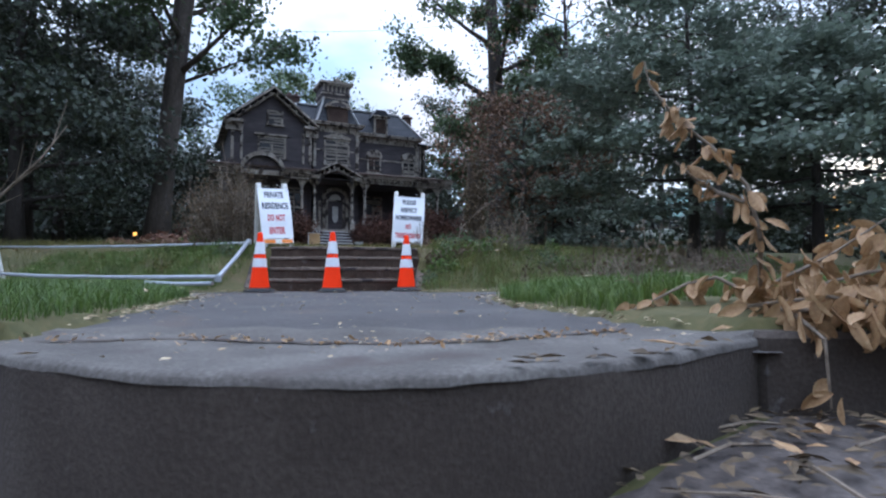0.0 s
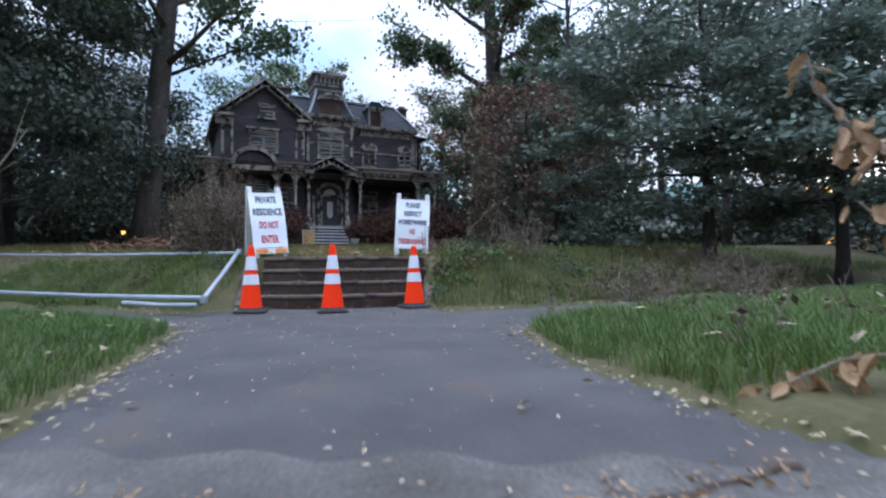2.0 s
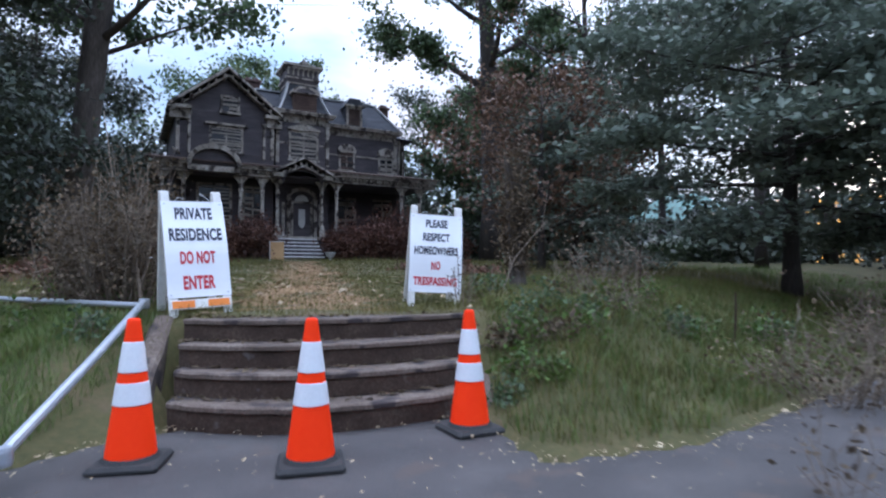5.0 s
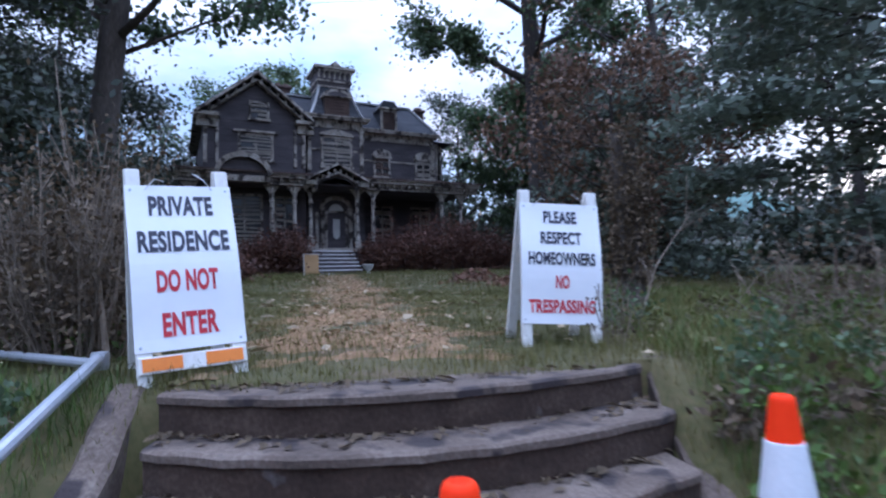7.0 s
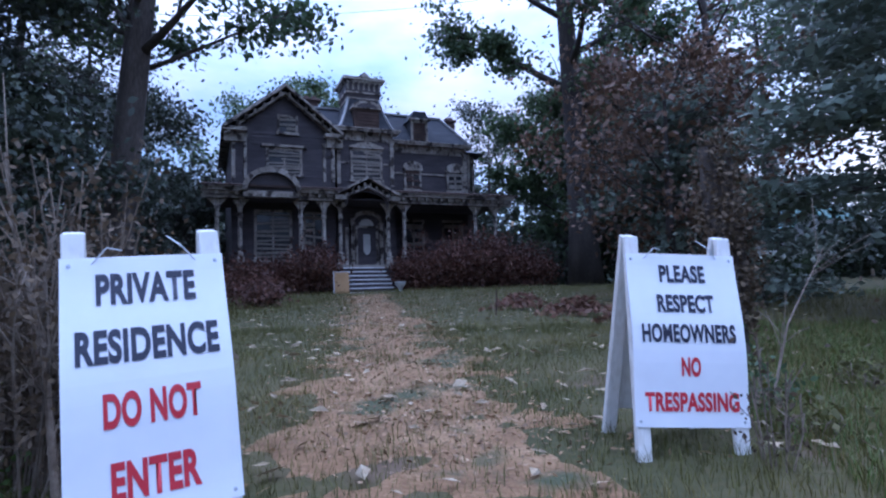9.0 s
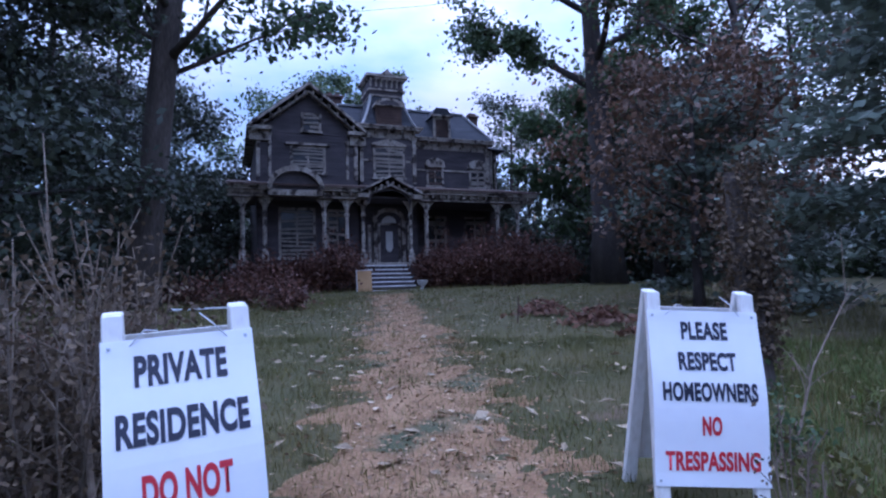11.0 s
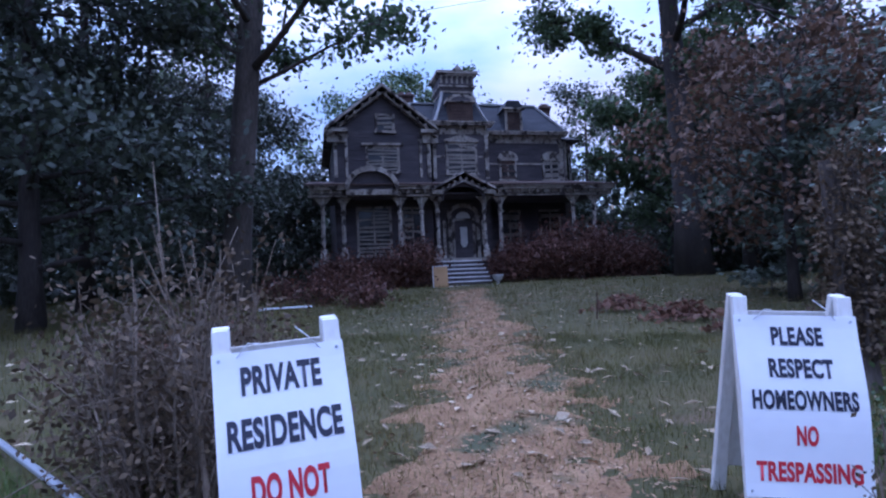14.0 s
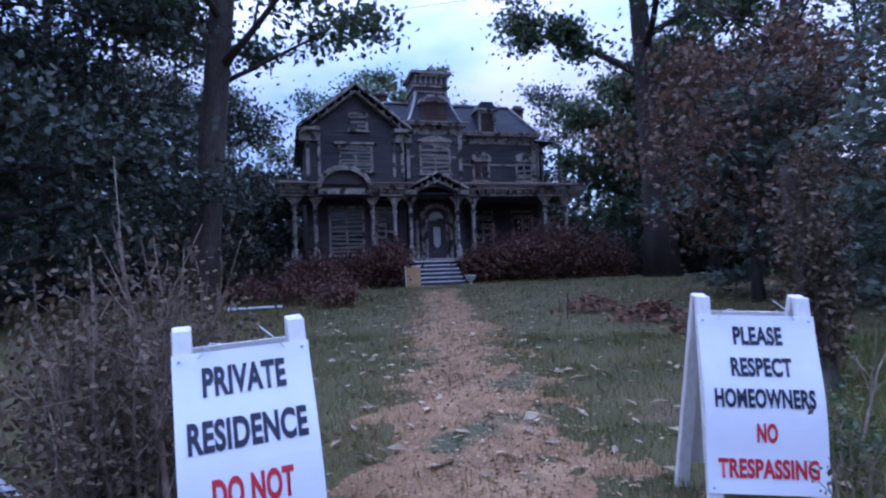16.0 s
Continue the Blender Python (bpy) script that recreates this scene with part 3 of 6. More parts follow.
def cornice(x0, x1, w, z, side=0.0, depth=0.42):
    """A boxed cornice with a frieze board and brackets under it."""
    c = part("cornice", Geo().box(x0 - depth * 0.6, x1 + depth * 0.6, w - depth, w + 0.1, z, z + 0.13).box(x0 - depth * 0.8, x1 + depth * 0.8, w - depth * 1.15, w + 0.1, z + 0.13, z + 0.21), TRIM, house)
    part("frieze", Geo().box(x0, x1, w - 0.06, w, z - 0.42, z), TRIM, house)
    k = max(int((x1 - x0) / 0.62), 2)
    for i in range(k):
        x = x0 + 0.12 + (x1 - x0 - 0.24) * i / (k - 1)
        part("bracket", Geo().prism([(0.0, 0.0), (0.34, 0.0), (0.34, -0.1), (0.12, -0.2), (0.08, -0.36), (0.0, -0.36)][::-1], -0.05, 0.05), TRIM, c).matrix_basis = pose(x, w, z, 0, 0, -90)
    return c


cornice(-3.0, 0.12, 1.9, 10.55)
cornice(0.5, 5.25, 3.5, 10.5)
cornice(-3.2, -3.02, 2.6, 10.5)
# the gable's rake boards with brackets, and short returns
for a, b in (((-8.6, 0.98, 10.12), (-5.72, 0.98, 12.42)), ((-2.86, 0.98, 10.12), (-5.72, 0.98, 12.42))):
    r = part("rake_board", Geo().beam(a, b, 0.12, 0.3, (0, -1, 0)).beam(Vector(a) + Vector((0, 0.3, -0.32)), Vector(b) + Vector((0, 0.3, -0.32)), 0.1, 0.34, (0, -1, 0)), TRIM, house)
    for i in range(7):
        p = Vector(a).lerp(Vector(b), (i + 0.5) / 7)
        part("bracket", Geo().box(p.x - 0.06, p.x + 0.06, 1.02, 1.46, p.z - 0.42, p.z - 0.14), TRIM, r)
for x0, x1 in ((-8.7, -7.55), (-3.75, -2.75)):
    part("eave_return", Geo().box(x0, x1, 1.0, 1.5, 9.98, 10.16).box(x0 + 0.12, x1 - 0.05, 1.3, 1.5, 9.5, 9.98), TRIM, house)
part("side_eave", Geo().box(-8.72, -8.25, 1.1, 10.6, 9.95, 10.14), TRIM, house)
# pilasters
for x, w, z0, z1, wide in ((-8.17, 1.5, 7.7, 10.0, 0.18), (-7.62, 1.5, 7.7, 9.9, 0.15), (-3.3, 1.5, 7.7, 10.0, 0.2), (-3.75, 1.5, 7.7, 9.7, 0.14), (-2.92, 1.9, 7.7, 10.15, 0.2), (0.03, 1.9, 7.7, 10.15, 0.2), (0.55, 3.5, 7.7, 10.1, 0.16), (5.2, 3.5, 7.7, 10.1, 0.24)):
    part("pilaster", Geo().cbox(x - wide / 2, x + wide / 2, w - 0.1, w - 0.002, z0, z1, 0.015).box(x - wide * 0.75, x + wide * 0.75, w - 0.13, w - 0.002, z1 - 0.14, z1), TRIM, house)
for x0, x1, w, z in ((0.65, 5.05, 3.5, 8.85), (-2.8, -2.35, 1.9, 8.9), (-0.45, -0.06, 1.9, 8.9), (-3.6, -3.4, 1.5, 9.0)):
    part("belt_course", Geo().box(x0, x1, w - 0.07, w - 0.002, z - 0.05, z + 0.05), TRIM, house)


def window(x0, x1, z0, z1, w, boards=6, hood="", sashes=True, infill=None, seed=0):
    """A framed window with dark panes, boards nailed across and a hood."""
    rnd = random.Random(seed)
    win = part("window", Geo().box(x0, x1, w - 0.035, w - 0.03, z0, z1), DARKGLASS, house, "dark window with broken panes behind weathered boards")
    t = 0.13
    part("window_frame", Geo().box(x0 - t, x0, w - 0.09, w - 0.03, z0 - t, z1 + t).box(x1, x1 + t, w - 0.09, w - 0.03, z0 - t, z1 + t).box(x0, x1, w - 0.09, w - 0.03, z1, z1 + t), TRIM, win)
    part("window_sill", Geo().box(x0 - t * 1.4, x1 + t * 1.4, w - 0.16, w - 0.03, z0 - t, z0), TRIM, win)
    if sashes:
        mid = (x0 + x1) / 2
        part("mullion", Geo().box(mid - 0.045, mid + 0.045, w - 0.075, w - 0.036, z0, z1), TRIM, win)
    for i in range(boards):
        z = z0 + (z1 - z0) * (i + 0.5) / boards
        a, b = rnd.uniform(-0.06, 0.06), rnd.uniform(-0.06, 0.06)
        lo, hi = (x0 - 0.02, x1 + 0.02) if rnd.random() > 0.25 else ((x0, x0 + (x1 - x0) * 0.55) if rnd.random() > 0.5 else (x0 + (x1 - x0) * 0.4, x1))
        part("board", Geo().beam((lo, w - 0.1 - rnd.random() * 0.02, z + a), (hi, w - 0.1 - rnd.random() * 0.02, z + b), 0.02, (z1 - z0) / boards * rnd.uniform(0.32, 0.7), (0, 0, 1)), infill or BOARDS, win)
    if hood == "gable":
        c = (x0 + x1) / 2
        part("hood", Geo().prism([(x0 - 0.2, z1 + 0.13), (x1 + 0.2, z1 + 0.13), (x1 + 0.2, z1 + 0.25), (c, z1 + 0.55), (x0 - 0.2, z1 + 0.25)], w - 0.2, w - 0.03), TRIM, win)
    if hood == "arch":
        c, r = (x0 + x1) / 2, (x1 - x0) / 2 + 0.2
        top = [(c + r * math.cos(a), z1 + 0.1 + 0.38 * math.sin(a)) for a in np.linspace(0, math.pi, 11)]
        part("hood", Geo().prism([(x0 - 0.2, z1 - 0.08), (x1 + 0.2, z1 - 0.08)] + top, w - 0.18, w - 0.03), TRIM, win)
    return win


window(-6.5, -5.0, 8.0, 9.2, 1.5, 7, seed=1)
part("cornice_board", Geo().box(-6.85, -4.65, 1.3, 1.47, 9.36, 9.48), TRIM, house)
window(-5.95, -5.2, 10.15, 10.92, 1.5, 3, sashes=False, seed=2)
window(-2.15, -0.65, 8.0, 9.55, 1.9, 7, "gable", seed=3)
window(1.4, 2.2, 7.95, 9.1, 3.5, 4, "arch", seed=4, infill=BROWNWOOD)
window(4.1, 4.95, 7.95, 9.1, 3.5, 3, "arch", seed=5)
window(-7.1, -5.55, 3.7, 6.05, 1.5, 11, seed=6)
window(-4.75, -3.9, 3.7, 6.0, 1.5, 7, seed=7)
window(1.2, 2.3, 3.9, 6.0, 3.5, 4, seed=8)
window(3.7, 4.8, 3.9, 6.0, 3.5, 4, seed=9)
for x, y in ((5.58, 3.72), (6.04, 4.18)):
    part("bay_trim", Geo().beam((x, y, 7.9), (x, y, 10.3), 0.13, 0.13, (1, 1, 0)), TRIM, house)
part("bay_window", Geo().beam((5.81, 3.95, 8.0), (5.81, 3.95, 9.6), 0.3, 0.06, (1, -1, 0)), DARKGLASS, house)

# the tower: a flared slate roof, a cap with its own cornice, and a round-headed dormer
tc = -1.3
rings = [(1.56, 10.76), (1.36, 11.15), (1.15, 11.7), (0.98, 12.25), (0.87, 12.72)]
g = Geo()
for (r0, z0), (r1, z1) in zip(rings[:-1], rings[1:]):
    g.frustum((tc - r0, tc + r0, 3.45 - r0, 3.45 + r0), (tc - r1, tc + r1, 3.45 - r1, 3.45 + r1), z0, z1)
part("tower_roof", g, SLATE, house, "flared dark slate tower roof")
for sx in (-1, 1):
    g = Geo()
    for (r0, z0), (r1, z1) in zip(rings[:-1], rings[1:]):
        g.beam((tc + sx * r0, 3.43 - r0, z0), (tc + sx * r1, 3.43 - r1, z1), 0.15, 0.08)
    part("tower_hip", g, FLASH, house)
cap = part("tower_cap", Geo().frustum((tc - 0.9, tc + 0.9, 2.55, 4.35), (tc - 1.0, tc + 1.0, 2.45, 4.45), 12.72, 13.02).box(tc - 0.97, tc + 0.97, 2.48, 4.42, 13.02, 13.62), SIDING, house, "dark bracketed tower cap with peeling paint")
part("cap_moulding", Geo().box(tc - 1.03, tc + 1.03, 2.42, 4.48, 12.98, 13.07).box(tc - 0.94, tc + 0.94, 2.51, 4.39, 12.68, 12.76), TRIM, cap)
part("cap_cornice", Geo().box(tc - 1.06, tc + 1.06, 2.39, 4.51, 13.6, 13.7).box(tc - 1.18, tc + 1.18, 2.27, 4.63, 13.7, 13.86), TRIM, cap)
part("cap_roof", Geo().frustum((tc - 1.15, tc + 1.15, 2.3, 4.6), (tc - 0.3, tc + 0.3, 3.2, 3.7), 13.86, 14.05), SLATE, cap)
for i in range(7):
    x = tc - 0.9 + 1.8 * i / 6
    part("bracket", Geo().prism([(0.0, 0.0), (0.16, 0.0), (0.16, -0.08), (0.06, -0.2), (0.04, -0.42), (0.0, -0.42)][::-1], -0.05, 0.05), TRIM, cap).matrix_basis = pose(x, 2.48, 13.6, 0, 0, -90)
part("cap_crest", Geo().prism([(tc - 0.34, 13.86), (tc + 0.34, 13.86), (tc, 14.14)], 2.22, 2.5), TRIM, cap)
dorm = part("tower_dormer", Geo().box(tc - 0.72, tc + 0.66, 1.86, 3.4, 10.76, 11.98), BROWNWOOD, house, "boarded tower dormer of brown shingles")
for i in range(6):
    part("board", Geo().box(tc - 0.68 + 0.03 * (i % 2), tc + 0.62, 1.82, 1.858, 10.88 + i * 0.18, 11.02 + i * 0.18), BROWNWOOD, dorm)
arch = [(tc - 0.03 + 0.82 * math.cos(a), 11.98 + 0.36 * math.sin(a)) for a in np.linspace(0, math.pi, 13)]
part("dormer_hood", Geo().prism([(tc - 0.86, 11.9), (tc + 0.8, 11.9)] + arch, 1.72, 3.2), TRIM, dorm)
part("dormer_face", Geo().prism([(tc - 0.6, 11.95), (tc + 0.54, 11.95)] + [(tc - 0.03 + 0.56 * math.cos(a), 11.97 + 0.22 * math.sin(a)) for a in np.linspace(0, math.pi, 9)], 1.7, 1.73), SIDING, dorm)
# the dormer of the wing
dorm = part("wing_dormer", Geo().box(1.75, 2.75, 3.35, 5.4, 10.8, 12.1).prism([(1.62, 12.05), (2.88, 12.05), (2.6, 12.55), (1.9, 12.55)], 3.2, 5.6), SLATE, house, "slate dormer with a boarded window")
part("dormer_frame", Geo().box(1.72, 1.86, 3.26, 3.36, 10.8, 12.05).box(2.64, 2.78, 3.26, 3.36, 10.8, 12.05).box(1.86, 2.64, 3.26, 3.36, 11.9, 12.05), TRIM, dorm)
part("dormer_hood", Geo().box(1.56, 2.94, 3.1, 3.3, 12.02, 12.12), TRIM, dorm)
for i in range(6):
    part("board", Geo().box(1.87, 2.63, 3.3, 3.345, 10.86 + i * 0.175, 11.0 + i * 0.175), BROWNWOOD, dorm)
# chimneys
for x0, x1, w, z1 in ((-4.05, -3.15, 6.0, 13.75), (5.0, 5.6, 5.6, 13.1)):
    ch = part("chimney", Geo().box(x0, x1, w, w + 0.8, 10.5, z1 - 0.2), BRICK, house, "old red brick chimney")
    part("chimney_cap", Geo().cbox(x0 - 0.1, x1 + 0.1, w - 0.1, w + 0.9, z1 - 0.2, z1 - 0.05, 0.03), BRICK, ch)
    part("chimney_pot", Geo().box(x0 + 0.08, x0 + 0.34, w + 0.1, w + 0.5, z1 - 0.05, z1 + 0.12).box(x1 - 0.36, x1 - 0.08, w + 0.1, w + 0.5, z1 - 0.05, z1 + 0.12), BRICK, ch)

# ---- the porch ----
part("porch_floor", Geo().box(-9.5, 6.1, -0.45, 3.5, 3.12, FLOOR), BOARDS, house, "grey plank porch floor")
part("porch_skirt", Geo().box(-9.4, -3.6, -0.35, -0.25, BASE, 3.12).box(-1.3, 6.0, -0.35, -0.25, BASE, 3.12), SIDING, house)
part("porch_ceiling", Geo().box(-9.4, 6.0, -0.3, 3.4, 6.52, 6.6), SIDING, house)
part("porch_roof", Geo().add([(-9.75, -0.75, 6.98), (6.35, -0.75, 6.98), (6.1, 3.45, 7.85), (-9.5, 3.45, 7.85), (-9.75, -0.75, 6.9), (6.35, -0.75, 6.9), (6.1, 3.45, 6.9), (-9.5, 3.45, 6.9)],
                            [(0, 1, 2, 3), (4, 5, 1, 0), (5, 6, 2, 1), (7, 4, 0, 3)]), BROWNWOOD, house, "sagging porch roof with moss and rust stains")
for x0, x1 in ((-9.6, -7.75), (-5.45, -3.5), (-0.8, 6.2)):
    e = part("porch_eave", Geo().box(x0, x1, -0.6, -0.2, 6.72, 6.86).box(x0, x1, -0.72, -0.2, 6.86, 6.97).box(x0, x1, -0.3, -0.18, 6.42, 6.72), TRIM, house)
    for i in range(int((x1 - x0) / 0.42)):
        x = x0 + 0.15 + i * 0.42
        part("dentil", Geo().box(x, x + 0.13, -0.5, -0.3, 6.56, 6.72), TRIM, e)


def column(x, w=0.0):
    """A turned porch post on a plinth, with a collar and two curled brackets."""
    c = part("porch_column", Geo().lathe([(0.13, 0.0), (0.13, 0.5), (0.15, 0.52), (0.15, 0.6), (0.09, 0.68), (0.105, 1.2), (0.085, 2.25), (0.13, 2.3), (0.13, 2.42), (0.09, 2.48), (0.1, 3.12)], 10, (x, w, FLOOR)), TRIM, house, "turned porch column with flaking paint")
    part("plinth", Geo().cbox(x - 0.17, x + 0.17, w - 0.17, w + 0.17, FLOOR, FLOOR + 0.45, 0.02), TRIM, c)
    for s in (-1, 1):
        part("bracket", Geo().prism([(x + s * 0.08, 5.9), (x + s * 0.16, 6.12), (x + s * 0.42, 6.42), (x + s * 0.08, 6.42)][::s], w - 0.04, w + 0.04), TRIM, c)
    return c


for x in (-8.93, -7.95, -5.2, -4.1, -3.3, -0.85, 0.02, 4.08, 5.3):
    column(x)
# the arched hood over the left bay
c, rr = -6.6, 1.18
outer = [(c + (rr + 0.12) * math.cos(a), 6.75 + 1.08 * math.sin(a)) for a in np.linspace(0, math.pi, 17)]
inner = [(c + (rr - 0.1) * math.cos(a), 6.72 + 0.86 * math.sin(a)) for a in np.linspace(0, math.pi, 17)]
hood = part("arched_hood", Geo().add([(x, y, z) for x, z in outer for y in (-0.82, 1.4)], [(2 * i + 2, 2 * i, 2 * i + 1, 2 * i + 3) for i in range(16)]), SLATE, house, "curved slate hood over the porch")
part("hood_trim", Geo().add([(x, y, z) for (x, z), (x2, z2) in zip(outer, inner) for x, y, z in ((x, -0.86, z), (x2, -0.86, z2), (x, -0.7, z), (x2, -0.7, z2))],
                           [q for i in range(16) for q in ((4 * i, 4 * i + 1, 4 * i + 5, 4 * i + 4), (4 * i + 1, 4 * i + 3, 4 * i + 7, 4 * i + 5), (4 * i + 2, 4 * i, 4 * i + 4, 4 * i + 6))]), TRIM, hood)
part("hood_face", Geo().prism([(c - 1.0, 6.72)] + inner[::-1][:0] + [(c + 1.0, 6.72)] + inner, -0.6, -0.55), SIDING, hood)
part("hood_beam", Geo().box(c - 1.25, c + 1.25, -0.7, -0.3, 6.45, 6.72), TRIM, hood, "pale painted beam")
# the pediment over the door
ap, pc = 7.5, -2.12
ped = part("pediment", Geo().add([(pc - 1.5, -1.0, 6.72), (pc, -1.0, ap), (pc + 1.5, -1.0, 6.72), (pc - 1.5, 1.9, 6.9), (pc, 1.9, ap), (pc + 1.5, 1.9, 6.9)], [(0, 1, 4, 3), (1, 2, 5, 4)]), SLATE, house, "pointed entrance gable with carved rake boards")
for s in (-1, 1):
    r = part("rake_board", Geo().beam((pc + s * 1.55, -1.04, 6.68), (pc, -1.04, ap - 0.0), 0.1, 0.24, (0, -1, 0)).beam((pc + s * 1.25, -0.92, 6.5), (pc, -0.92, ap - 0.42), 0.08, 0.14, (0, -1, 0)), TRIM, ped)
    for i in range(5):
        k = (i + 0.5) / 5
        part("bracket", Geo().box(pc + s * 1.5 * k - 0.05, pc + s * 1.5 * k + 0.05, -0.95, -0.7, ap - 0.34 - 0.82 * k, ap - 0.14 - 0.82 * k), TRIM, r)
    part("return", Geo().box(pc + s * 1.32 - 0.28, pc + s * 1.32 + 0.28, -0.95, -0.3, 6.42, 6.64), TRIM, ped)
arch = [(pc + 1.02 * math.cos(a), 6.1 + 0.72 * math.sin(a)) for a in np.linspace(0, math.pi, 15)]
part("pediment_face", Geo().add([(x, -0.7, z) for x, z in [(pc - 1.3, 6.6), (pc, ap - 0.25), (pc + 1.3, 6.6), (pc + 1.02, 6.1)] + arch[1:-1] + [(pc - 1.02, 6.1)]], [tuple(range(18))]), SIDING, ped)
# the entrance
dc = -1.5
part("entrance_wall", Geo().box(-3.0, 0.12, 1.84, 1.9, FLOOR, 6.5), SIDING, house)
for s in (-1, 1):
    part("door_pilaster", Geo().cbox(dc + s * 0.78 - 0.1, dc + s * 0.78 + 0.1, 1.66, 1.84, FLOOR, 5.55, 0.02).box(dc + s * 0.78 - 0.14, dc + s * 0.78 + 0.14, 1.62, 1.84, 5.55, 5.68), TRIM, house)
    part("outer_pilaster", Geo().cbox(dc + s * 1.08 - 0.08, dc + s * 1.08 + 0.08, 1.7, 1.84, FLOOR, 5.4, 0.02), TRIM, house)
o1 = [(dc + 0.92 * math.cos(a), 5.6 + 0.72 * math.sin(a)) for a in np.linspace(0, math.pi, 15)]
i1 = [(dc + 0.74 * math.cos(a), 5.55 + 0.56 * math.sin(a)) for a in np.linspace(0, math.pi, 15)]
part("door_arch", Geo().add([(x, y, z) for (x, z), (x2, z2) in zip(o1, i1) for x, y, z in ((x, 1.7, z), (x2, 1.7, z2), (x, 1.84, z), (x2, 1.84, z2))],
                           [q for i in range(14) for q in ((4 * i, 4 * i + 1, 4 * i + 5, 4 * i + 4), (4 * i + 1, 4 * i + 3, 4 * i + 7, 4 * i + 5), (4 * i + 2, 4 * i, 4 * i + 4, 4 * i + 6))]), TRIM, house)
door = part("front_door", Geo().box(dc - 0.5, dc + 0.5, 1.78, 1.83, FLOOR, 5.4), SIDING, house, "dark panelled front door with an etched pale pane")
part("door_pane", Geo().prism([(dc - 0.19, 4.15), (dc - 0.1, 4.0), (dc, 3.94), (dc + 0.1, 4.0), (dc + 0.19, 4.15), (dc + 0.19, 5.05), (dc - 0.19, 5.05)], 1.765, 1.78), CURTAIN, door, "pale etched glass pane")
part("door_panel", Geo().box(dc - 0.36, dc - 0.04, 1.765, 1.78, 3.45, 3.85).box(dc + 0.04, dc + 0.36, 1.765, 1.78, 3.45, 3.85), SIDING, door)
part("door_frame", Geo().box(dc - 0.62, dc - 0.5, 1.74, 1.835, FLOOR, 5.5).box(dc + 0.5, dc + 0.62, 1.74, 1.835, FLOOR, 5.5).box(dc - 0.5, dc + 0.5, 1.74, 1.835, 5.4, 5.5), TRIM, door)
part("fanlight", Geo().prism([(dc - 0.4, 5.52), (dc + 0.4, 5.52)] + [(dc + 0.4 * math.cos(a), 5.52 + 0.36 * math.sin(a)) for a in np.linspace(0.1, math.pi - 0.1, 11)], 1.79, 1.835), CURTAIN, door, "pale fanlight above the door")
# porch steps
stp = thing("porch_steps", pose(HOUSE_O[0], HOUSE_O[1], 0, 0, 0, HOUSE_T), "wide pale painted wooden porch steps with worn treads", "steps")
rise = (FLOOR - 1.9) / 7
for i in range(7):
    w = -0.5 - i * 0.3
    part("tread", Geo().cbox(-3.55, -1.35, w - 0.34, w, FLOOR - (i + 1) * rise, FLOOR - (i + 1) * rise + 0.05, 0.012), STEPWHITE, stp)
    part("riser", Geo().box(-3.5, -1.4, w - 0.28, w - 0.24, 1.7, FLOOR - (i + 1) * rise), SIDING, stp)
hm = pose(HOUSE_O[0], HOUSE_O[1], 0, 0, 0, HOUSE_T)
bx = thing("plywood_panel", hm @ pose(-3.86, -2.62, 1.9), "sheet of pale orange plywood leaning beside the porch steps", "panel")
part("sheet", Geo().cbox(-0.33, 0.33, -0.03, 0.03, 0, 0.95, 0.006, pose(0, 0, 0, -6, 0, 0)), PLYWOOD, bx)
part("edge_frame", Geo().box(-0.37, -0.33, -0.05, 0.04, 0, 0.98, pose(0, 0, 0, -6, 0, 0)).box(-0.33, 0.33, -0.05, 0.04, 0.95, 0.98, pose(0, 0, 0, -6, 0, 0)), STEPWHITE, bx)
un = thing("stone_urn", hm @ pose(-1.12, -2.5, 1.88), "small pale stone urn at the foot of the porch steps", "urn")
part("bowl", Geo().lathe([(0.16, 0), (0.16, 0.06), (0.07, 0.1), (0.08, 0.2), (0.2, 0.3), (0.26, 0.45), (0.28, 0.5), (0.24, 0.5), (0.2, 0.44)], 14), STEPWHITE, un, smooth=True)


# ---- traffic cones ----
def traffic_cone(at, turn, label):
    t = thing("traffic_cone", pose(*at, 0, 0, turn), label, "traffic cone", "traffic cones on the driveway")
    part("base", Geo().cbox(-0.2, 0.2, -0.2, 0.2, 0, 0.035, 0.02).lathe([(0.17, 0.035), (0.155, 0.06)], 20), RUBBER, t, "black rubber base")
    r = lambda z: 0.148 - 0.113 * (z - 0.05) / 0.84
    part("body", Geo().lathe([(r(0.05), 0.05), (r(0.053), 0.053), (r(0.06), 0.06), (r(0.4), 0.4), (r(0.86), 0.86), (r(0.875), 0.875), (r(0.88) - 0.004, 0.883), (r(0.88) - 0.008, 0.886), (0.021, 0.888), (0.018, 0.84)], 24), ORANGE, t, smooth=True)
    for z0, z1 in ((0.365, 0.5), (0.56, 0.745)):
        part("collar", Geo().lathe([(r(z0) - 0.003, z0), (r(z0) + 0.004, z0 + 0.002), (r(z0 + 0.006) + 0.004, z0 + 0.006), (r(z1 - 0.006) + 0.004, z1 - 0.006), (r(z1) + 0.004, z1 - 0.002), (r(z1) - 0.003, z1)], 24), COLLAR, t, "white reflective collar", True)
    return t


traffic_cone((-1.11, -0.08, 0.0), 12, "bright orange traffic cone with two white collars before the steps")
traffic_cone((0.0, -0.08, 0.0), 15, "bright orange traffic cone with two white collars before the steps")
c3 = traffic_cone((0.99, 0.72, 0.0), 28, "bright orange traffic cone with scuffed white collars")
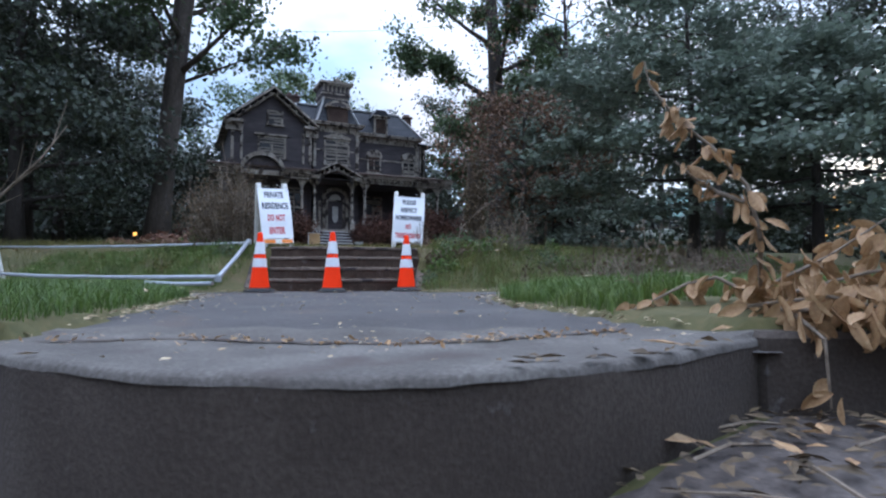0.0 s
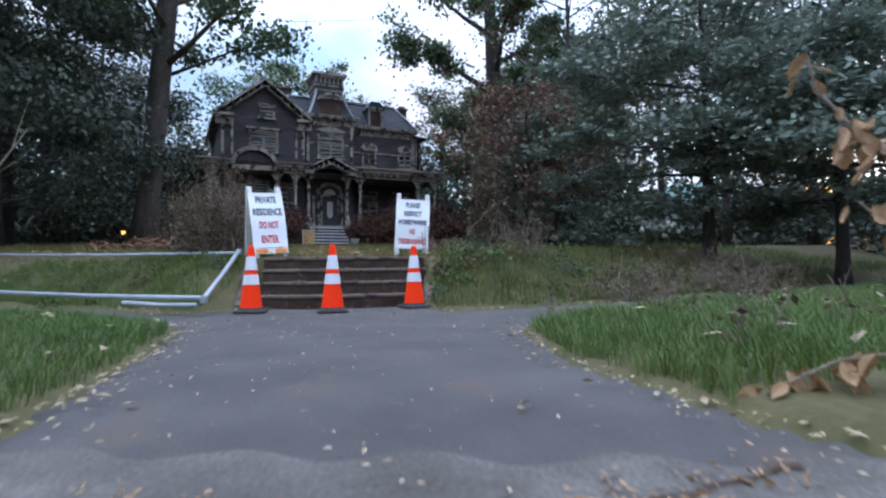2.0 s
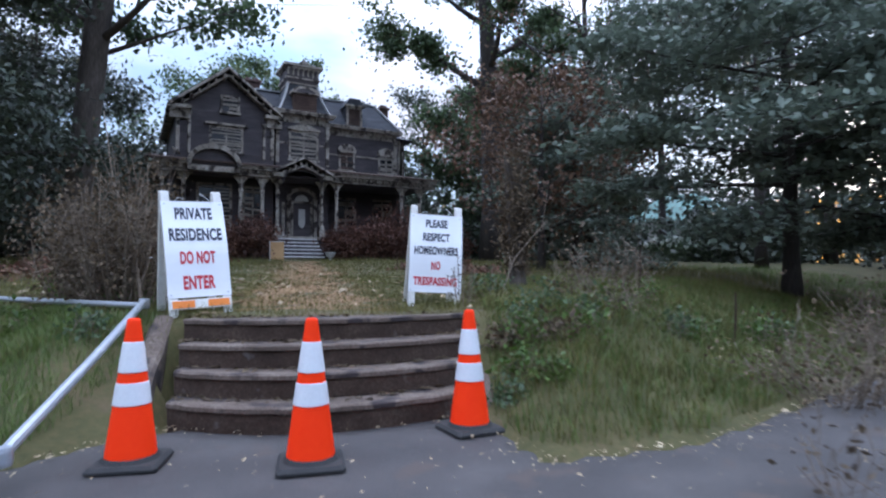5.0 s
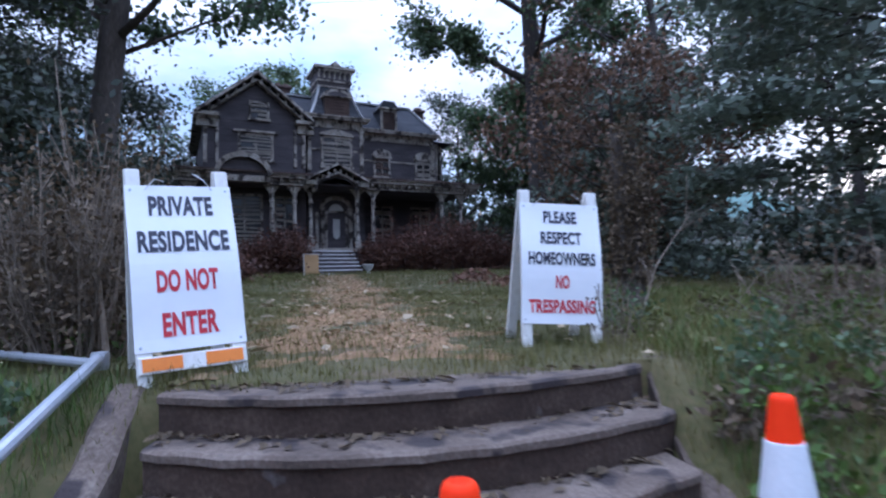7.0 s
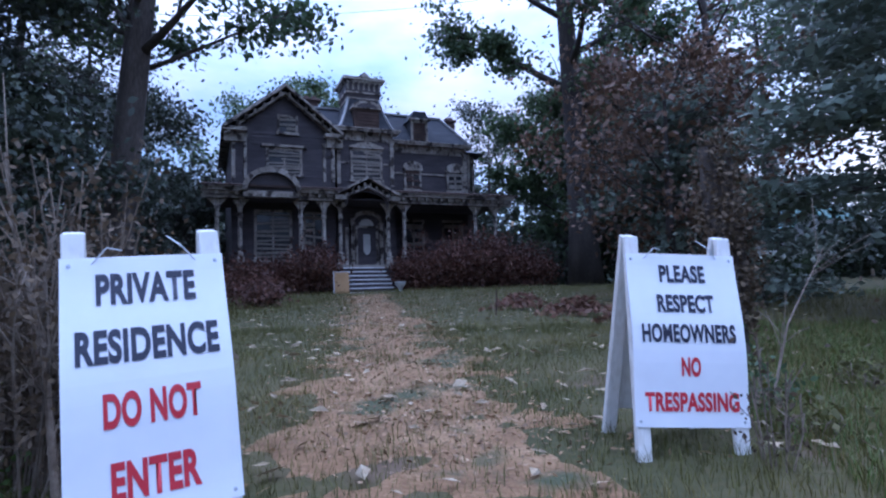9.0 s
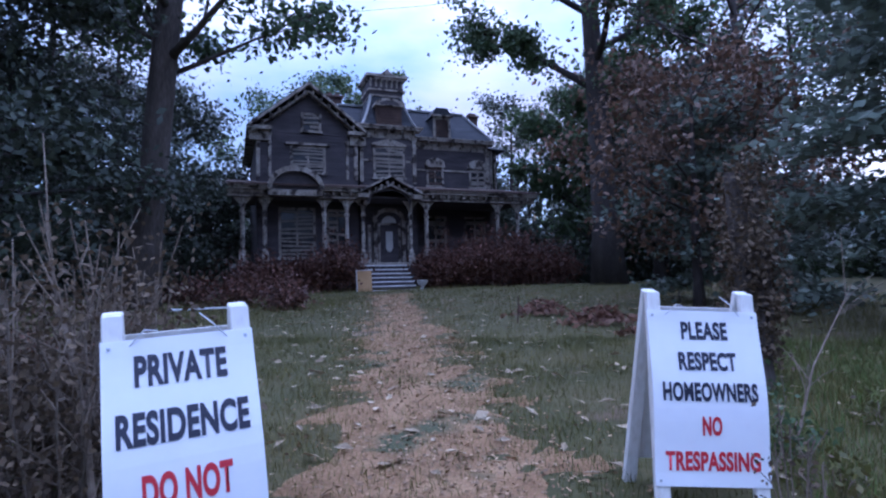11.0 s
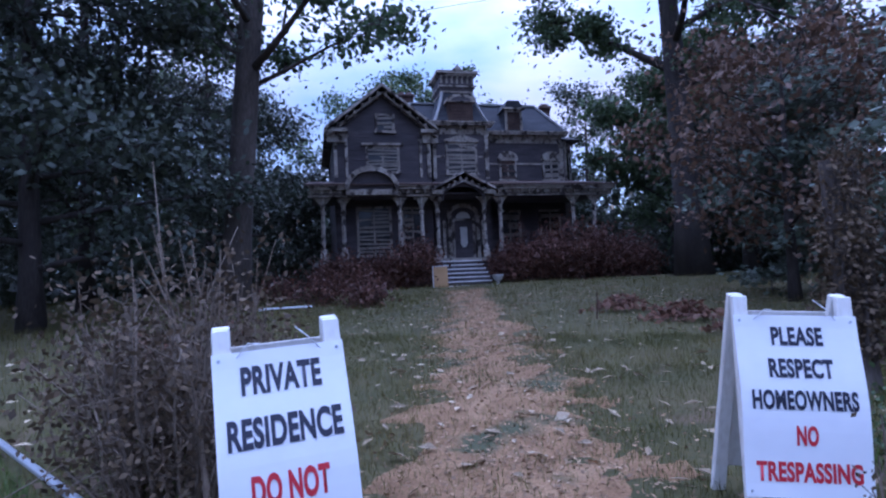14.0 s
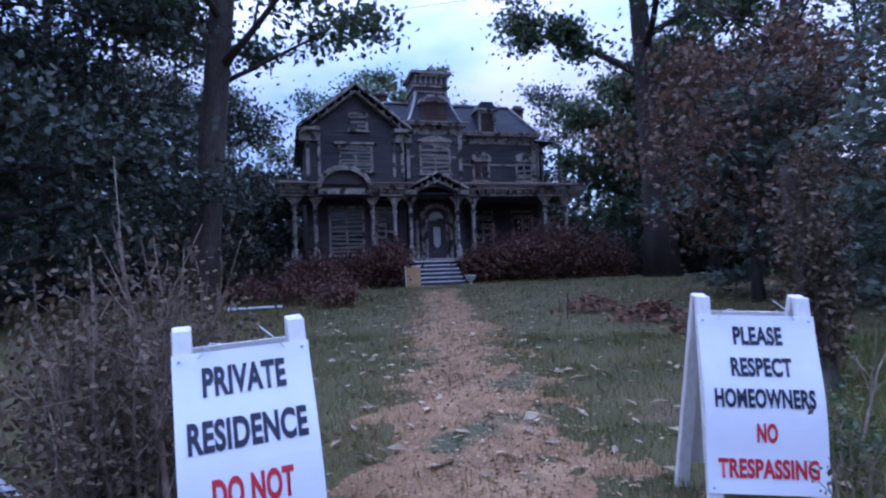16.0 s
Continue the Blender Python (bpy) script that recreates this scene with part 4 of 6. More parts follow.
part("scuff_mark", Geo().box(0.05, 0.075, -0.05, 0.0, 0.6, 0.62), RUBBER, c3)
traffic_cone((15.6, 10.9, land1(15.6, 10.9)), 5, "distant orange traffic cone beside the driveway")


# ---- A-frame signs ----
def lettering(text, width, height, mat, parent, x, z, y, name="lettering"):
    cu = bpy.data.curves.new(name, "FONT")
    cu.body, cu.align_x, cu.align_y, cu.offset, cu.extrude = text, "CENTER", "CENTER", 0.04, 0.0
    cu.space_character = 1.06
    tmp = bpy.data.objects.new(name, cu)
    scene.collection.objects.link(tmp)
    bpy.context.view_layer.update()
    me = bpy.data.meshes.new_from_object(tmp.evaluated_get(bpy.context.evaluated_depsgraph_get()))
    bpy.data.objects.remove(tmp)
    xs, ys = [q.co.x for q in me.vertices], [q.co.y for q in me.vertices]
    sx, sy = width / (max(xs) - min(xs)), height / (max(ys) - min(ys))
    mx, my = (max(xs) + min(xs)) / 2, (max(ys) + min(ys)) / 2
    for q in me.vertices:
        q.co = ((q.co.x - mx) * sx + x, y, (q.co.y - my) * sy + z)
    me.materials.clear()
    me.materials.append(mat)
    ob = new(name, me)
    ob.parent = parent
    return ob


def a_frame_sign(m, lines, label, lean, wide=0.64, high=1.03, stripes=True):
    """lines: text, width and height as shares of the panel, ink, and how far down it stands."""
    t = thing("a_frame_sign", m, label, "sign", "warning signs by the steps")
    tilt = pose(0, 0, 1.3, -math.degrees(math.atan(lean)), 0, 0) @ pose(0, 0, -1.3)
    back = pose(0, 0, 1.3, 14, 0, 0) @ pose(0, 0, -1.3)
    h = wide / 2
    for s in (-1, 1):
        part("front_leg", Geo().cbox(s * (h - 0.035) - 0.04, s * (h - 0.035) + 0.04, -0.022, 0.022, -0.1, 1.31, 0.006, tilt), SIGNFRAME, t)
        part("rear_leg", Geo().cbox(s * (h - 0.035) - 0.04, s * (h - 0.035) + 0.04, 0.03, 0.075, -0.06, 1.31, 0.006, back), SIGNFRAME, t)
        part("cable_tie", Geo().tube([tilt @ Vector((s * (h - 0.08), -0.02, 1.16)), tilt @ Vector((s * (h - 0.15), -0.06, 1.23)), tilt @ Vector((s * (h - 0.2), -0.02, 1.26 + 0.03 * s))][::-1], [0.003] * 3, 5), PLASTIC, t)
    part("rear_board", Geo().box(-h, h, 0.076, 0.084, 0.2, 1.2, back), SIGNFRAME, t)
    if stripes:
        bar = part("cross_bar", Geo().cbox(-h, h, -0.045, -0.02, 0.1, 0.19, 0.005, tilt), SIGNFRAME, t, "white bar with orange stripes")
    for x0 in ((-h + 0.02, 0.06) if stripes else ()):
        part("stripe", Geo().box(x0, x0 + 0.2, -0.049, -0.0455, 0.11, 0.18, tilt), STRIPE, bar)
    # the panel bows a little forwards towards its foot
    n = 14
    top, foot = 1.2, 1.2 - high
    bow = lambda z: -0.03 - 0.035 * math.sin(math.pi * min(max((top - z) / high, 0), 1)) ** 2
    v = [(x, bow(z) + dy, z) for dy in (0, 0.008) for k in range(n + 1) for z in (foot + high * k / n,) for x in (-h - 0.01, h + 0.01)]
    b = 2 * (n + 1)
    f = []
    for k in range(n):
        f += [(2 * k, 2 * k + 1, 2 * k + 3, 2 * k + 2), (b + 2 * k + 1, b + 2 * k, b + 2 * k + 2, b + 2 * k + 3), (2 * k, 2 * k + 2, b + 2 * k + 2, b + 2 * k), (2 * k + 1, b + 2 * k + 1, b + 2 * k + 3, 2 * k + 3)]
    f += [(0, b, b + 1, 1), (2 * n, 2 * n + 1, b + 2 * n + 1, b + 2 * n)]
    pan = part("panel", mesh("panel", [tilt @ Vector(p) for p in v], f, SIGNWHITE), SIGNWHITE, t, "white corrugated plastic panel")
    for s in (-1, 1):
        for z in (foot + 0.03, top - 0.03):
            part("bolt", Geo().lathe([(0.008, 0), (0.006, 0.005)], 8, (0, 0, 0)), GALV, pan).matrix_basis = tilt @ pose(s * (h - 0.02), bow(z) - 0.001, z, 90, 0, 0)
    for text, w, hh, ink, down in lines:
        z = top - high * down
        if text:
            ob = lettering(text, w * wide, hh * high, ink, pan, 0, z, 0)
            for q in ob.data.vertices:
                q.co = tilt @ Vector((q.co.x, bow(q.co.z) - 0.004, q.co.z))
        else:
            part("unreadable_line", Geo().box(-w * h, w * h, bow(z) - 0.006, bow(z) - 0.004, z - hh * high / 2, z + hh * high / 2, tilt), ink, pan)
    return t


P1, P2 = [("PRIVATE", 0.62, 0.13, INKBLACK, 0.135), ("RESIDENCE", 0.87, 0.135, INKBLACK, 0.365), ("DO NOT", 0.58, 0.13, INKRED, 0.605), ("ENTER", 0.52, 0.135, INKRED, 0.855)], \
         [("PLEASE", 0.43, 0.108, INKBLACK, 0.12), ("RESPECT", 0.53, 0.108, INKBLACK, 0.3), ("HOMEOWNERS", 0.86, 0.108, INKBLACK, 0.475), ("NO", 0.175, 0.108, INKRED, 0.665), ("TRESPASSING", 0.85, 0.108, INKRED, 0.86)]
a_frame_sign(pose(-1.76, 2.16, 0.695, 0, -2.8, 37), P1, "white A-frame sign with black and red lettering on the lawn", 0.25, 0.565, 0.986)
a_frame_sign(pose(0.59, 3.44, 0.69, 0, 3.2, 11), P2, "white A-frame sign asking for respect, standing by dry stems", 0.15, 0.625, 0.965, stripes=False)
a_frame_sign(pose(-7.7, 2.0, land1(-7.7, 2.0), 0, 0, -12), [("", 0.6, 0.09, INKBLACK, 0.2), ("", 0.8, 0.09, INKBLACK, 0.4), ("", 0.5, 0.09, INKRED, 0.62)], "white A-frame sign at the edge of the lane", 0.3)

# ---- the fallen fence frame ----
fence = thing("fallen_fence_frame", Matrix.Identity(4), "fallen galvanised pipe frame of a fence on the grassy bank", "fence frame")


def rod(a, b, r, parent, name="pipe", mat=None):
    a, b = Vector(a), Vector(b)
    return part(name, Geo().tube([a, a.lerp(b, 0.5) + Vector((0, 0, -0.015)), b], [r] * 3, 10), mat or GALV, parent, smooth=False)


rod((-2.17, 1.95, 0.9), (-1.5, -0.62, 0.2), 0.035, fence)
rod((-2.17, 1.95, 0.86), (-8.6, 4.9, 0.98), 0.03, fence)
rod((-8.6, 4.9, 0.98), (-16, 8.6, 1.3), 0.03, fence)
rod((-1.5, -0.62, 0.22), (-5.7, 1.2, 0.25), 0.03, fence)
rod((-5.7, 1.2, 0.25), (-9.4, 2.95, 0.42), 0.03, fence)
rod((-1.58, -0.6, 0.13), (-2.9, -0.08, 0.14), 0.028, fence)
for at in ((-2.17, 1.95, 0.88), (-1.5, -0.6, 0.2)):
    part("pipe_joint", Geo().lathe([(0.045, -0.05), (0.05, -0.03), (0.05, 0.03), (0.045, 0.05)], 12, at), GALV, fence)

# ---- cable with a hanging lamp over the lawn ----
cable = thing("overhead_cable", Matrix.Identity(4), "thin black overhead cable sagging across the sky", "cable")
part("wire", Geo().tube([(-26 + 3.4 * i, 25.5 + 0.3 * i, 17.6 - 1.4 * math.sin(math.pi * i / 10)) for i in range(11)], [0.012] * 11, 5), WIRE, cable)
lampy = thing("hanging_insulator", pose(-8.87, 27.0, 15.6), "small black weight hanging from the overhead cable", "insulator")
part("weight", Geo().lathe([(0.02, 0), (0.11, 0.06), (0.12, 0.2), (0.05, 0.3), (0.015, 0.34), (0.015, 0.72)], 10), WIRE, lampy)


# ---- trees and shrubs ----
def leaf_quads(centres, size, rnd, flat=0.0, stretch=1.7):
    """A folded rhombus at each centre, turned at random."""
    n = len(centres)
    a = rnd.normal(size=(n, 3))
    a[:, 2] *= 1 - flat
    a /= np.linalg.norm(a, axis=1, keepdims=True) + 1e-9
    b = rnd.normal(size=(n, 3))
    b[:, 2] *= 1 - flat
    b -= a * (a * b).sum(1, keepdims=True)
    b /= np.linalg.norm(b, axis=1, keepdims=True) + 1e-9
    s = (size * rnd.uniform(0.6, 1.35, n))[:, None]
    p = np.stack([centres - a * s * stretch / 2, centres + b * s / 2, centres + a * s * stretch / 2, centres - b * s / 2], 1)
    return p.reshape(-1, 3)


def tree(name, label, x, y, height, radius, trunk, bare, leaf, size, count, bark=BARK, seed=0, lean=(0, 0), limbs=14, shape="round", fork=False, clump=0.55, flat=0.0, droop=0.0, base=None, category="tree", group="", fill=1.0):
    """A tapered trunk with limbs and twigs, and a crown of leaves gathered in clumps round the twigs."""
    rnd = np.random.RandomState(seed)
    z0 = land1(x, y) - 0.1 if base is None else base
    t = thing(name, pose(x, y, z0), label, category, group)
    wood, tips = Geo(), []
    n = 9
    stems = [(lean, 1.0, trunk)]
    if fork:
        stems.append(((lean[0] - 0.09, lean[1] + 0.05), 0.97, trunk * 0.62))
    for (lx, ly), tall, r0 in stems:
        ph = rnd.uniform(0, 6)
        path = [Vector((lx * height * s + 0.012 * height * math.sin(3.1 * s + ph) * s, ly * height * s + 0.012 * height * math.cos(2.7 * s + ph) * s, height * tall * s)) for s in np.linspace(0, 1, n)]
        rad = [r0 * (1.35 if i == 0 else 1.0) * (1 - 0.9 * (i / (n - 1)) ** 1.2) + 0.015 for i in range(n)]
        wood.tube(path, rad, 10)
        for k in range(limbs):
            s = bare + (0.98 - bare) * (k + rnd.uniform(0.1, 0.9)) / limbs
            q = (s - bare) / (1 - bare)
            if shape == "round":
                reachm = radius * (0.35 + 0.75 * math.sin(math.pi * min(q * 0.85 + 0.12, 1)))
            elif shape == "cone":
                reachm = radius * (1.08 - q)
            else:
                reachm = radius * (1.0 - 0.55 * q ** 2)
            i = min(int(s * (n - 1)), n - 2)
            p0 = path[i].lerp(path[i + 1], s * (n - 1) - i)
            az = k * 2.4 + rnd.uniform(-0.5, 0.5)
            up = {"round": 0.55, "cone": 0.05, "layer": 0.12}[shape] - droop + rnd.uniform(-0.15, 0.2)
            length = reachm * rnd.uniform(0.75, 1.15)
            d = Vector((math.cos(az), math.sin(az), up)).normalized()
            bend = Vector((rnd.uniform(-0.2, 0.2), rnd.uniform(-0.2, 0.2), 0.12 if shape == "round" else -0.08))
            pts = [p0 + d * length * f + bend * length * f * f for f in (0, 0.3, 0.65, 1.0)]
            r1 = max(rad[i] * 0.42, 0.03)
            wood.tube(pts, [r1, r1 * 0.7, r1 * 0.42, 0.012], 6)
            for f in (0.35, 0.5, 0.65, 0.8, 0.92, 1.0):
                b0 = pts[1].lerp(pts[2], (f - 0.3) / 0.35) if f < 0.65 else pts[2].lerp(pts[3], (f - 0.65) / 0.35)
                dd = (d + Vector(rnd.normal(size=3) * 0.75) * Vector((1, 1, 0.55 if shape == "round" else 0.25))).normalized()
                ll = length * rnd.uniform(0.16, 0.38) + 0.25
                e0 = b0 + dd * ll
                wood.tube([b0, b0.lerp(e0, 0.5) + Vector(rnd.normal(size=3) * 0.05), e0], [r1 * 0.3 + 0.006, r1 * 0.2 + 0.005, 0.006], 4, False)
                tips += [e0, b0.lerp(e0, 0.55)]
    part("trunk", wood, bark, t, smooth=True)
    tips = np.array([tuple(p) for p in tips])
    # uneven weights leave gaps between the clumps
    wgt = rnd.gamma(1.1, 1.0, len(tips)) * fill
    num = rnd.multinomial(count, wgt / wgt.sum())
    cen = np.repeat(tips, num, axis=0)
    off = rnd.normal(size=cen.shape) * clump * np.repeat(rnd.uniform(0.6, 1.25, len(tips)), num)[:, None]
    off[:, 2] *= 0.6 if flat < 0.4 else 0.28
    part("crown", quads("crown", leaf_quads(cen + off, size, rnd, flat), 4, leaf), leaf, t)
    return t


tree("tall_oak", "tall old oak with a leaning forked trunk on the lawn", -12.4, 15.6, 21, 6.2, 0.46, 0.34, LEAFOAK, 0.16, 27000, seed=3, lean=(0.125, 0.0), limbs=13, fork=True, clump=0.6)
tree("tall_oak", "tall old oak with a thick dark trunk and a high crown", 3.1, 28.0, 26, 6.4, 0.68, 0.29, LEAFOAK, 0.17, 34000, seed=5, lean=(-0.03, 0.0), limbs=15, bark=BARKDARK, clump=0.6)
mag = "dense dark evergreen tree with leaves almost to the ground"
for i, (x, y, h, r, c) in enumerate(((-14.5, 10.5, 13, 4.2, 21000), (-18.5, 15.5, 17, 5.4, 19000), (-20.5, 7.5, 14, 5.0, 16000), (-20.5, 24.5, 14, 4.6, 10000), (-22.5, 22.5, 18, 6.0, 6500), (-27, 12, 17, 6.0, 6000))):
    tree("evergreen_tree", mag, x, y, h, r, 0.26, 0.1, LEAFDARK, 0.125, int(c * 1.2), BARKDARK, 20 + i, limbs=26, shape="layer", clump=0.6, group="evergreens beside the lawn")
tree("bronze_tree", "slender tree with sparse bronze autumn leaves", 6.1, 18.5, 15, 3.9, 0.17, 0.22, LEAFRED, 0.1, 2300, BARKDARK, 31, limbs=26, clump=0.42)
tree("bronze_tree", "low bushy tree with withered bronze leaves", 3.75, 15.2, 6.2, 2.5, 0.12, 0.2, LEAFRED, 0.1, 6200, BARKDARK, 32, limbs=18, clump=0.42, droop=0.35)
tree("dogwood_tree", "spreading grey-green tree with layered branches beside the lane", 8.6, 9.6, 8.4, 4.4, 0.17, 0.27, LEAFGREY, 0.115, 27000, BARKDARK, 41, limbs=26, shape="layer", clump=0.5, flat=0.6, droop=0.1)
tree("dogwood_tree", "bushy grey-green tree with boughs hanging to the grass", 5.2, 16.8, 6.2, 2.2, 0.14, 0.1, LEAFGREY, 0.12, 12000, BARKDARK, 43, limbs=26, shape="layer", clump=0.45, flat=0.5, droop=0.2)
tree("dogwood_tree", "spreading grey-green tree with layered branches beside the lane", 11.3, 7.9, 7.0, 3.6, 0.16, 0.3, LEAFGREY, 0.115, 18000, BARKDARK, 42, limbs=22, shape="layer", clump=0.45, flat=0.6, droop=0.12)
for i, (x, y, h, r, c) in enumerate(((16.8, 10.3, 14, 4.4, 13000), (23.0, 17.0, 17, 5.5, 10000), (26.5, 9.5, 15, 6, 9000), (8.2, 28.5, 12, 3.8, 8000))):
    tree("conifer_tree", "tall dark conifer with heavy drooping boughs", x, y, h, r, 0.28, 0.24, LEAFDARK, 0.15, c, BARKDARK, 50 + i, limbs=30, shape="layer", clump=0.55, flat=0.3, droop=0.15, group="conifers beside the lane")
for i, (x, y, h, r, c) in enumerate(((-35, 44, 19, 6, 6000), (-17, 52, 19, 6, 7000), (-21, 44, 16, 4.5, 3500), (-2.5, 58, 18, 5, 5500), (7.5, 47, 13, 5.5, 7000), (15, 60, 17, 4.6, 6000), (10, 43, 13, 5, 7000), (3.2, 36.5, 11.5, 3.8, 13000), (7.5, 37, 13, 4.2, 12000), (6.0, 31, 7, 3.2, 8000), (38, 24, 15, 5, 6500), (-33, 30, 15, 5.5, 4500), (-21.5, 33, 6.5, 3.6, 9000), (34, 28, 18, 5.5, 6500), (44, 36, 18, 7, 5500), (27, 44, 19, 7, 6000), (-33, 19, 15, 6, 3500), (-36, 33, 17, 6, 3000), (35, 16, 16, 6, 6500))):
    tree("woodland_tree", "broad leafy tree in the woods behind the house", x, y, h, r, 0.3, 0.18, LEAFOAK if i % 3 else LEAFDARK, 0.2, int(c * 1.5), BARKDARK, 70 + i, limbs=18, clump=0.7, group="trees round the property")

tree("woodland_tree", "tall tree with a high crown behind the dogwoods", 16, 38, 19, 5.2, 0.3, 0.4, LEAFOAK, 0.2, 5500, BARKDARK, 95, limbs=18, clump=0.7, group="trees round the property")
tree("woodland_tree", "tall tree with a high crown behind the dogwoods", 23.5, 31, 19, 5.2, 0.3, 0.42, LEAFDARK, 0.2, 8000, BARKDARK, 96, limbs=20, clump=0.7, group="trees round the property")
tree("woodland_tree", "tall tree with a high crown behind the dogwoods", 13.5, 20, 14, 4.0, 0.2, 0.42, LEAFGREY, 0.13, 4500, BARKDARK, 97, limbs=20, clump=0.6, group="trees round the property")


def shrub(name, label, x, y, height, radius, leaf, size, count, seed, stems=14, wood=STALK, category="shrub", group="", clump=0.22, stem_r=0.012):
    rnd = np.random.RandomState(seed)
    t = thing(name, pose(x, y, land1(x, y) - 0.03), label, category, group)
    g, tips = Geo(), []
    for k in range(stems):
        az, out = rnd.uniform(0, 6.28), radius * math.sqrt(rnd.uniform(0.02, 1))
        h = height * rnd.uniform(0.55, 1.05) * (1 - 0.35 * (out / radius) ** 2)
        b0 = Vector((math.cos(az) * out * 0.5, math.sin(az) * out * 0.5, 0))
        e0 = Vector((math.cos(az) * out, math.sin(az) * out, h))
        mid = b0.lerp(e0, 0.55) + Vector(rnd.normal(size=3) * radius * 0.12)
        g.tube([b0, mid, e0], [stem_r, stem_r * 0.7, 0.004], 5, False)
        for f in (0.35, 0.6, 0.85):
            p = b0.lerp(mid, f * 1.6) if f < 0.6 else mid.lerp(e0, (f - 0.55) / 0.45)
            q = p + Vector(rnd.normal(size=3)) * radius * 0.28 + Vector((0, 0, height * 0.08))
            g.tube([p, q], [stem_r * 0.5, 0.003], 4, False)
            tips += [q, p]
        tips.append(e0)
    part("branchwork", g, wood, t)
    if count:
        tips = np.array([tuple(p) for p in tips])
        cen = tips[rnd.randint(0, len(tips), count)] + rnd.normal(size=(count, 3)) * clump * np.array([1, 1, 0.8])
        cen[:, 2] = np.maximum(cen[:, 2], 0.03)
        part("foliage", quads("foliage", leaf_quads(cen, size, rnd), 4, leaf), leaf, t)
    return t


def at_house(u, w):
    p = hm @ Vector((u, w, 0))
    return p.x, p.y


for i, (u, w, h, r) in enumerate(((-4.7, -1.7, 2.2, 0.95), (-6.4, -1.6, 1.5, 1.1), (-8.2, -1.9, 1.4, 1.3), (-0.1, -1.6, 1.75, 0.85), (1.3, -1.7, 2.6, 1.2), (3.1, -1.7, 2.95, 1.35), (4.7, -1.6, 2.75, 1.1), (6.3, -1.4, 2.1, 1.4))):
    x, y = at_house(u, w)
    shrub("foundation_shrub", "overgrown dark red shrub against the porch", x, y, h, r, SHRUBRED, 0.085, 5600, 100 + i, 34, BARKDARK, group="shrubs along the porch", clump=0.26)
for i, (x, y, h, r) in enumerate(((-9.6, 16.5, 0.9, 0.9), (-7.6, 15.5, 0.75, 0.7), (-11.8, 17.5, 0.8, 0.9))):
    shrub("low_red_shrub", "low dark red shrub on the lawn", x, y, h, r, SHRUBRED, 0.07, 1500, 120 + i, 16, BARKDARK, group="low shrubs on the lawn")
shrub("dry_weed_clump", "tall tangled clump of dry brown weeds beside the sign", -2.85, 2.7, 1.75, 0.6, WITHER, 0.028, 5200, 131, 95, STALK, "weeds", clump=0.16, stem_r=0.009)
shrub("dry_weed_clump", "tall tangled clump of dry brown weeds beside the sign", -3.5, 3.1, 1.35, 0.7, WITHER, 0.028, 3600, 132, 75, STALK, "weeds", clump=0.16, stem_r=0.008)
vs = shrub("vine_stump", "tall stump smothered in withered brown vines", 1.97, 6.4, 2.7, 0.22, WITHER, 0.036, 5600, 133, 40, BARK, "stump", clump=0.1, stem_r=0.02)
part("stump", Geo().tube([(0.02, 0, -0.05), (0, 0.02, 0.6), (-0.05, 0, 1.3), (-0.1, 0.02, 1.9), (-0.16, 0, 2.35)], [0.17, 0.14, 0.125, 0.1, 0.05], 10), BARK, vs)
shrub("dry_weed_clump", "dry grass stems in front of the sign", 0.96, 3.03, 0.72, 0.14, WITHER, 0.022, 90, 134, 9, STALK, "weeds", clump=0.05, stem_r=0.005)
shrub("dry_weed_clump", "withered weeds along the lane", 4.4, 1.75, 0.8, 0.8, WITHER, 0.03, 900, 135, 70, STALK, "weeds", stem_r=0.005)
shrub("dry_weed_clump", "withered weeds along the lane", 6.9, 4.1, 1.0, 1.0, WITHER, 0.03, 1200, 136, 80, STALK, "weeds", stem_r=0.005)
shrub("dry_weed_clump", "withered weeds on the bank", 2.7, 3.4, 0.9, 0.7, WITHER, 0.03, 700, 137, 40, STALK, "weeds", stem_r=0.005)
HEADS = []
for k in range(3):
    rh = np.random.RandomState(160 + k)
    v = [(0.12 * math.sin(a) * math.cos(b) * q, 0.12 * math.sin(a) * math.sin(b) * q, 0.14 * math.cos(a) * q) for a in np.linspace(0.2, 2.9, 7) for b in np.linspace(0, 2 * math.pi, 11)[:10] for q in (rh.uniform(0.75, 1.25),)]
    HEADS.append(mesh("flower_head", v, [(a * 10 + b, a * 10 + 10 + b, a * 10 + 10 + (b + 1) % 10, a * 10 + (b + 1) % 10) for a in range(6) for b in range(10)] + [tuple(range(10)), tuple(range(69, 59, -1))], PETAL))
for k, (x, y, r) in enumerate(((14.2, 32.6, 1.2), (15.7, 33.2, 1.3), (17.3, 34.0, 1.2), (18.8, 35.0, 1.1))):
    hb = shrub("hydrangea_bush", "dark green hydrangea bush covered in white flower heads", x, y, 1.25, r, LEAFOAK, 0.1, 1500, 140 + k, 30, BARKDARK, "bush", "hydrangeas before the next house", clump=0.2)
    rh = np.random.RandomState(150 + k)
    for i in range(34):
        a, q = rh.uniform(0, 6.28), math.sqrt(rh.uniform(0, 1))
        c = np.array([math.cos(a) * q * r * 1.1, math.sin(a) * q * r * 1.1, 1.55 - 0.6 * q * q + rh.uniform(-0.12, 0.1)])
        fh = part("flower_head", HEADS[i % 3], PETAL, hb)
        fh.location = c

